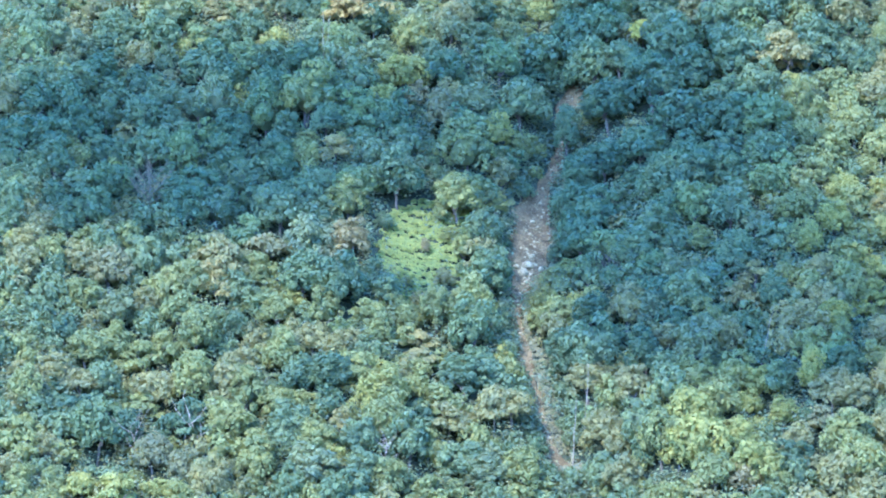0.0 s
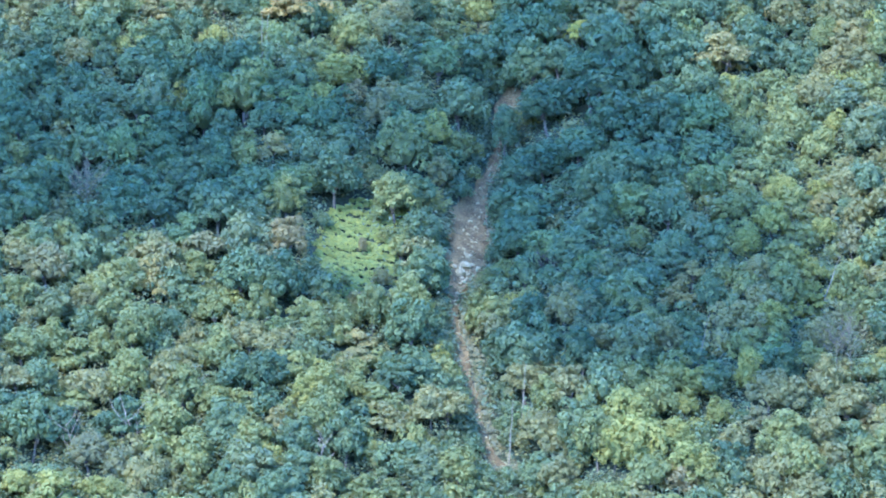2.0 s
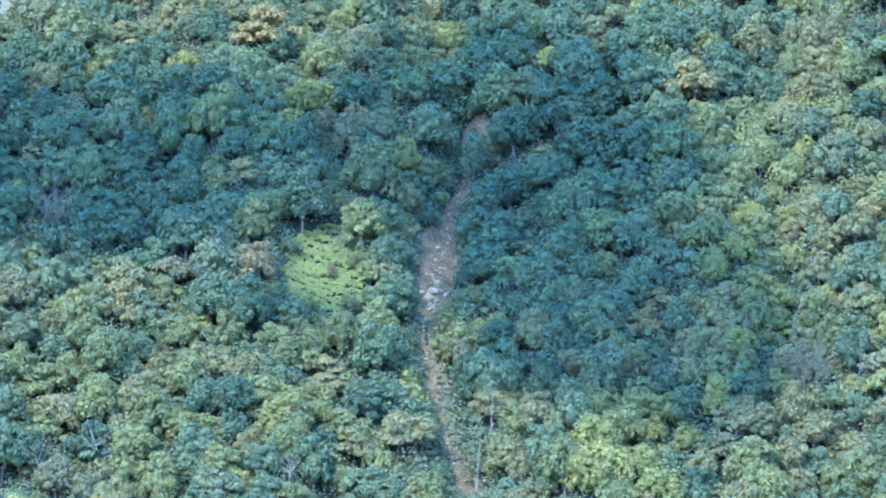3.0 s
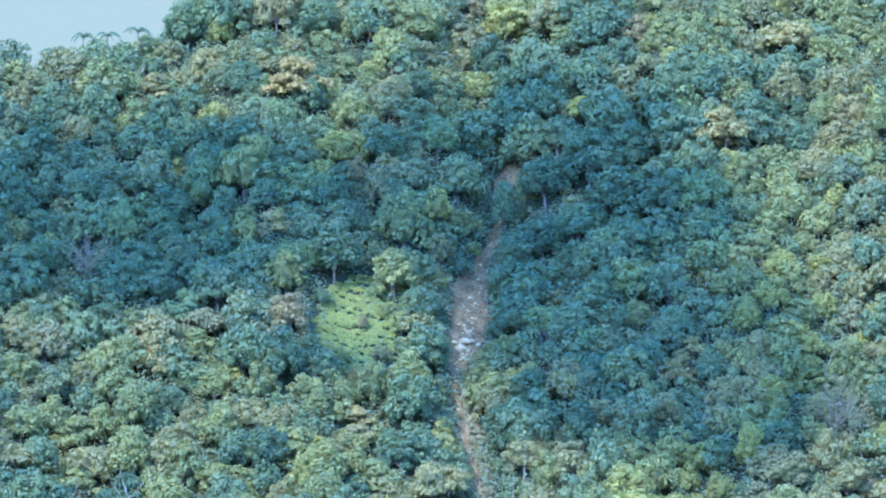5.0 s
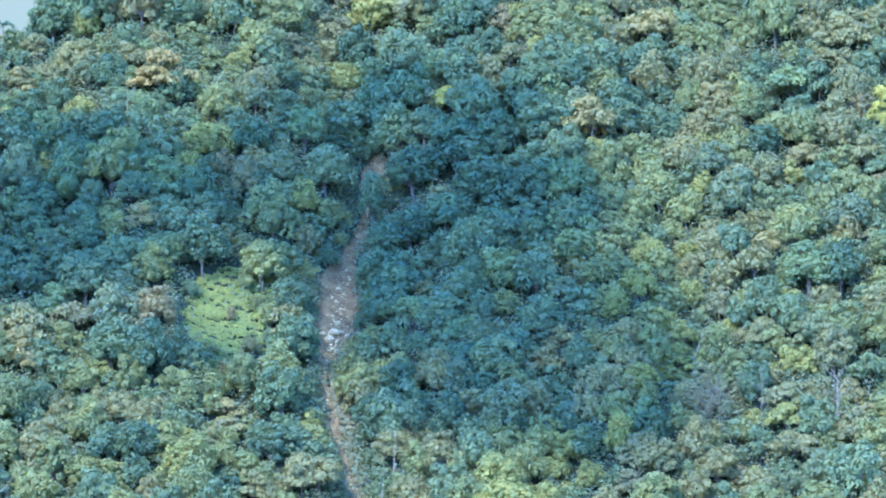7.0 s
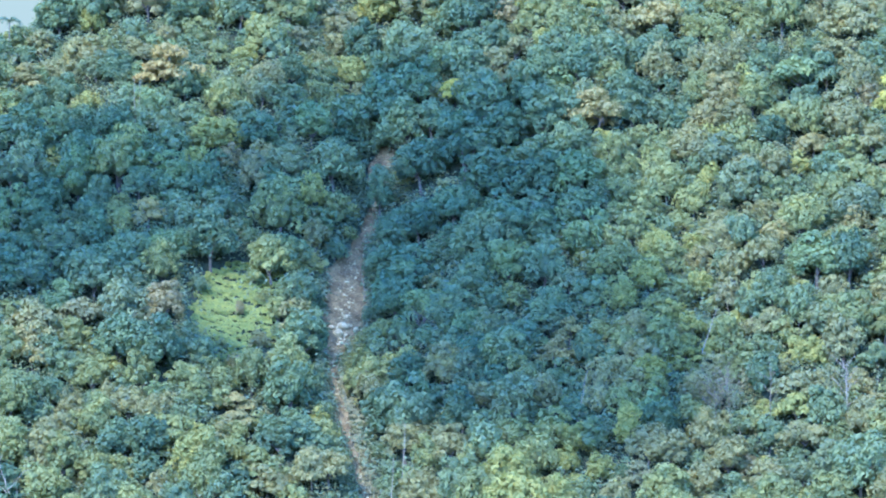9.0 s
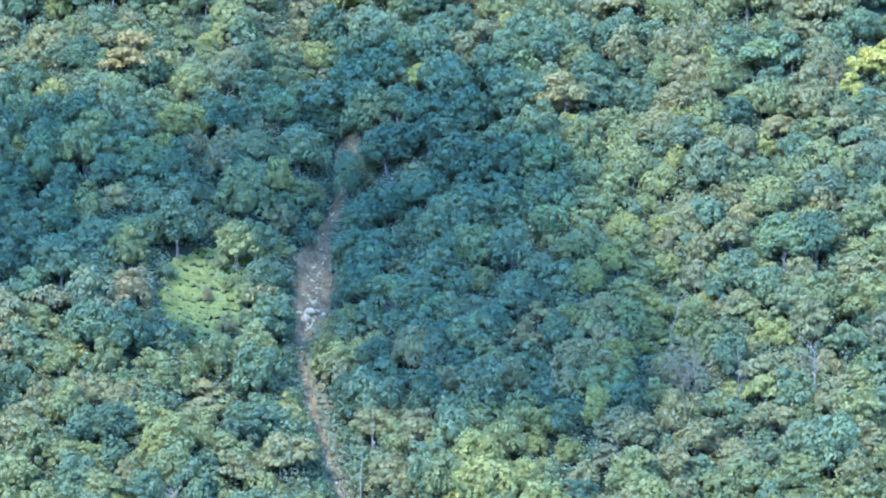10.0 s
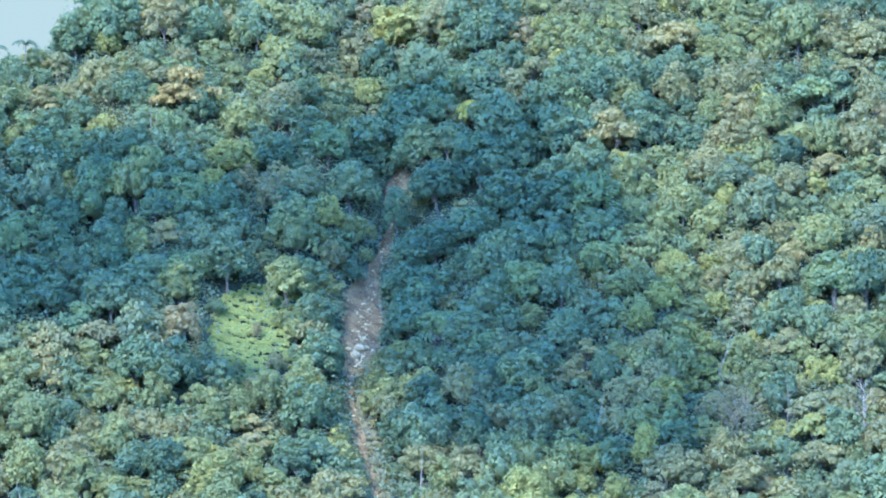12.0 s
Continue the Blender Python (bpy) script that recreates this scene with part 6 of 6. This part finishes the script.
thicket(-50.1, 916.4, 2.0, "green")
thicket(85.1, 840.2, 1.8, "green")
thicket(-58.2, 864.5, 2.0, "fresh")
thicket(126.8, 989.7, 2.1, "fresh")
thicket(-99.8, 826.0, 2.2, "olive")
thicket(121.1, 911.8, 2.3, "dark")
thicket(21.2, 853.6, 1.9, "fresh")
thicket(128.8, 934.2, 2.0, "fresh")
thicket(0.5, 851.6, 1.8, "green")
thicket(-72.3, 855.9, 1.9, "dark")
thicket(93.6, 972.0, 2.1, "olive")
thicket(11.2, 951.7, 1.9, "deep")
thicket(111.5, 962.8, 2.2, "green")
thicket(-73.2, 899.2, 2.3, "green")
thicket(-58.7, 911.0, 2.0, "green")
thicket(-92.9, 902.1, 2.7, "deep")
thicket(-105.1, 841.9, 1.9, "fresh")
thicket(79.0, 882.2, 2.1, "yellowgreen")
thicket(68.9, 982.4, 2.0, "green")
thicket(-107.3, 932.9, 2.8, "deep")
thicket(126.2, 874.3, 2.2, "olive")
thicket(112.4, 851.6, 1.9, "fresh")
thicket(61.3, 962.6, 2.7, "olive")
thicket(127.7, 978.5, 2.4, "olive")
thicket(-115.7, 908.7, 2.3, "olive")
thicket(56.1, 878.1, 2.2, "fresh")
thicket(93.1, 956.4, 2.5, "green")
thicket(-3.8, 955.9, 1.9, "deep")
thicket(-30.5, 866.7, 2.0, "olive")
thicket(-96.0, 826.6, 1.9, "green")
thicket(-0.9, 842.8, 1.7, "fresh")
thicket(24.2, 845.4, 2.0, "fresh")
thicket(54.7, 833.2, 1.7, "fresh")
thicket(112.3, 861.1, 2.1, "green")
thicket(-93.1, 872.0, 1.9, "green")
thicket(53.0, 890.2, 2.2, "green")
thicket(91.2, 932.3, 2.0, "green")
thicket(-66.5, 847.8, 1.9, "dark")
thicket(93.8, 937.4, 2.2, "green")
thicket(-33.5, 934.1, 1.9, "green")
thicket(102.5, 968.0, 2.0, "fresh")
thicket(39.9, 930.3, 2.0, "green")
thicket(19.7, 1002.3, 2.0, "green")
thicket(60.5, 917.9, 2.1, "fresh")
thicket(3.6, 989.2, 2.3, "green")
thicket(-32.7, 908.1, 1.9, "green")
thicket(45.8, 867.8, 2.3, "green")
thicket(28.6, 831.5, 1.7, "fresh")
thicket(16.6, 845.4, 2.3, "fresh")
thicket(-69.5, 932.8, 1.9, "olive")
thicket(99.8, 866.5, 2.0, "green")
thicket(-40.6, 828.2, 1.7, "olive")
thicket(-48.2, 868.1, 2.1, "fresh")
thicket(-31.8, 943.3, 2.3, "deep")
thicket(137.1, 950.3, 2.6, "olive")
thicket(84.3, 904.5, 2.4, "olive")
thicket(81.1, 836.4, 1.9, "fresh")
thicket(51.1, 972.0, 2.1, "olive")
thicket(-107.2, 937.9, 2.0, "green")
thicket(-16.4, 956.0, 2.3, "fresh")
thicket(-38.2, 950.7, 2.5, "lush")
thicket(-0.6, 963.4, 2.1, "olive")
thicket(124.7, 930.9, 1.9, "olive")
thicket(84.2, 845.4, 1.7, "green")
thicket(44.0, 984.3, 2.0, "green")
thicket(92.4, 830.0, 1.7, "green")
thicket(6.1, 836.2, 2.0, "green")
thicket(126.8, 897.2, 2.3, "fresh")
thicket(133.4, 989.7, 2.3, "fresh")
thicket(-96.4, 854.7, 2.3, "dark")
thicket(-85.8, 835.0, 2.3, "green")
thicket(61.1, 827.7, 2.3, "olive")
thicket(32.8, 835.1, 2.1, "fresh")
thicket(-93.4, 893.6, 2.1, "olive")
thicket(-99.8, 894.8, 1.9, "deep")
thicket(-67.2, 929.7, 1.9, "deep")
thicket(98.7, 987.8, 2.2, "green")
thicket(107.0, 822.5, 2.4, "fresh")
thicket(-3.2, 849.7, 1.9, "fresh")
thicket(28.2, 883.6, 1.8, "green")
thicket(132.1, 977.0, 2.5, "olive")
thicket(115.6, 875.9, 2.4, "green")
thicket(79.3, 898.1, 1.8, "olive")
thicket(103.1, 820.9, 1.7, "green")
thicket(35.8, 826.8, 1.8, "green")
thicket(-1.7, 921.6, 1.9, "green")
thicket(9.8, 868.6, 1.8, "green")
thicket(31.3, 915.2, 2.0, "green")
thicket(-101.2, 857.4, 2.5, "fresh")
thicket(-100.7, 947.0, 2.0, "green")
thicket(105.4, 891.0, 2.1, "olive")
thicket(121.3, 867.6, 2.0, "olive")

def fill_gaps():
    """Young crowns wherever the canopy is still open."""
    at = [q[:2] for q in STANDING]
    reach = [q[2] for q in STANDING]
    for _ in range(9000):
        x, y = grow.uniform(-106, 118), grow.uniform(822, 980)
        clear = float(np.min(np.hypot(np.array(at)[:, 0] - x, np.array(at)[:, 1] - y) - 0.8 * np.array(reach)))
        if clear > 0.8 and crest(x) - height(x, y) > 5 and off_scar(x, y, 3.0 if y < 908 else 5.0) and math.hypot((x + 17.6) / 12, (y - 895.5) / 14.3) > 1:
            radius = min(3.1, 1.1 + clear)
            thicket(round(x, 1), round(y, 1), radius, grow.choice(("green", "green", "fresh", "olive", "lush", "deep", "grey", "yellowgreen")))
            at.append((x, y))
            reach.append(radius)


for spot in ((-25.2, 908.2, 2.4, "deep"), (-21.8, 911.0, 2.6, "green"), (-18.4, 912.6, 2.3, "deep"), (-14.9, 912.8, 2.4, "green")):
    thicket(*spot)
fill_gaps()
grow_thicket()


# ---- shrubs that close the gaps between the crowns ----
def shrubs():
    at, reach = np.array([q[:2] for q in STANDING]), np.array([q[2] for q in STANDING])
    found = {UNDER: [], SHRUB: [], PALE_SHRUB: []}
    for _ in range(17000):
        x, y = grow.uniform(-108, 120), grow.uniform(822, 985)
        open_ground = float(np.min(np.hypot(at[:, 0] - x, at[:, 1] - y) / reach))
        if open_ground > 0.66 and crest(x) - height(x, y) > 7 and off_scar(x, y, 2.0) and math.hypot((x + 17.6) / 10.5, (y - 895.5) / 13.5) > 1:
            found[grow.choice((UNDER, SHRUB, SHRUB, PALE_SHRUB))].append((x, y, grow.uniform(0.8, 1.25) * min(1.5, 0.6 + 0.6 * open_ground)))
    for n, (material, label) in enumerate(((UNDER, "dark green shrubs and creepers between the crowns"), (SHRUB, "leafy green shrubs filling the gaps between crowns"),
                                           (PALE_SHRUB, "light olive-green shrubs filling the gaps between crowns"))):
        scatter("shrubs", label, "shrubs", material, found[material], 46, 1.8, 0.36, 0.23, 40 + n, tall=2.6)


shrubs()

# ---- the cloud whose shade lies on the slope ----
def cloud():
    bm = bmesh.new()
    for x, y, r in ((16.7, 951.4, 12), (34.1, 934.6, 13), (1.9, 942.9, 13), (45.5, 909.5, 15), (19.9, 917.1, 17), (-0.5, 917.9, 17), (54.9, 882.8, 14),
                    (34.4, 885.7, 17), (16.1, 894.6, 16), (57.7, 859.7, 13), (38.8, 862.1, 14), (22.1, 873.2, 12), (-21.0, 925.4, 14), (-41.4, 923.3, 15),
                    (-20.9, 920.2, 10), (-40.5, 904.3, 14), (-60.0, 911.8, 15), (-79.3, 914.3, 15), (-97.1, 911.5, 15), (-58.9, 895.8, 10), (-82.0, 895.3, 11), (4.5, 898.0, 7), (66.5, 869.1, 8), (54.0, 852.2, 11), (-71.4, 929.6, 9), (-53.4, 936.0, 7), (-80.5, 928.7, 9), (-41.6, 930.3, 9), (-22.0, 880.0, 8)):
        ball = bmesh.ops.create_icosphere(bm, subdivisions=3, radius=r)["verts"]
        centre = Vector((x, y, height(x, y) + 8)) + SUN * (1400 + pick.uniform(-8, 8))
        for v in ball:
            v.co *= 1 + 0.22 * noise.noise(v.co * 0.12 + centre * 0.1) + 0.1 * noise.noise(v.co * 0.35 + centre)
            v.co += centre
    me = bpy.data.meshes.new("cloud")
    bm.to_mesh(me)
    bm.free()
    me.materials.append(CLOUD)
    me.polygons.foreach_set("use_smooth", [True] * len(me.polygons))
    tagged(new("cloud", me), "small white heaped cloud drifting in the blue sky", "cloud", kind="structure")


cloud()
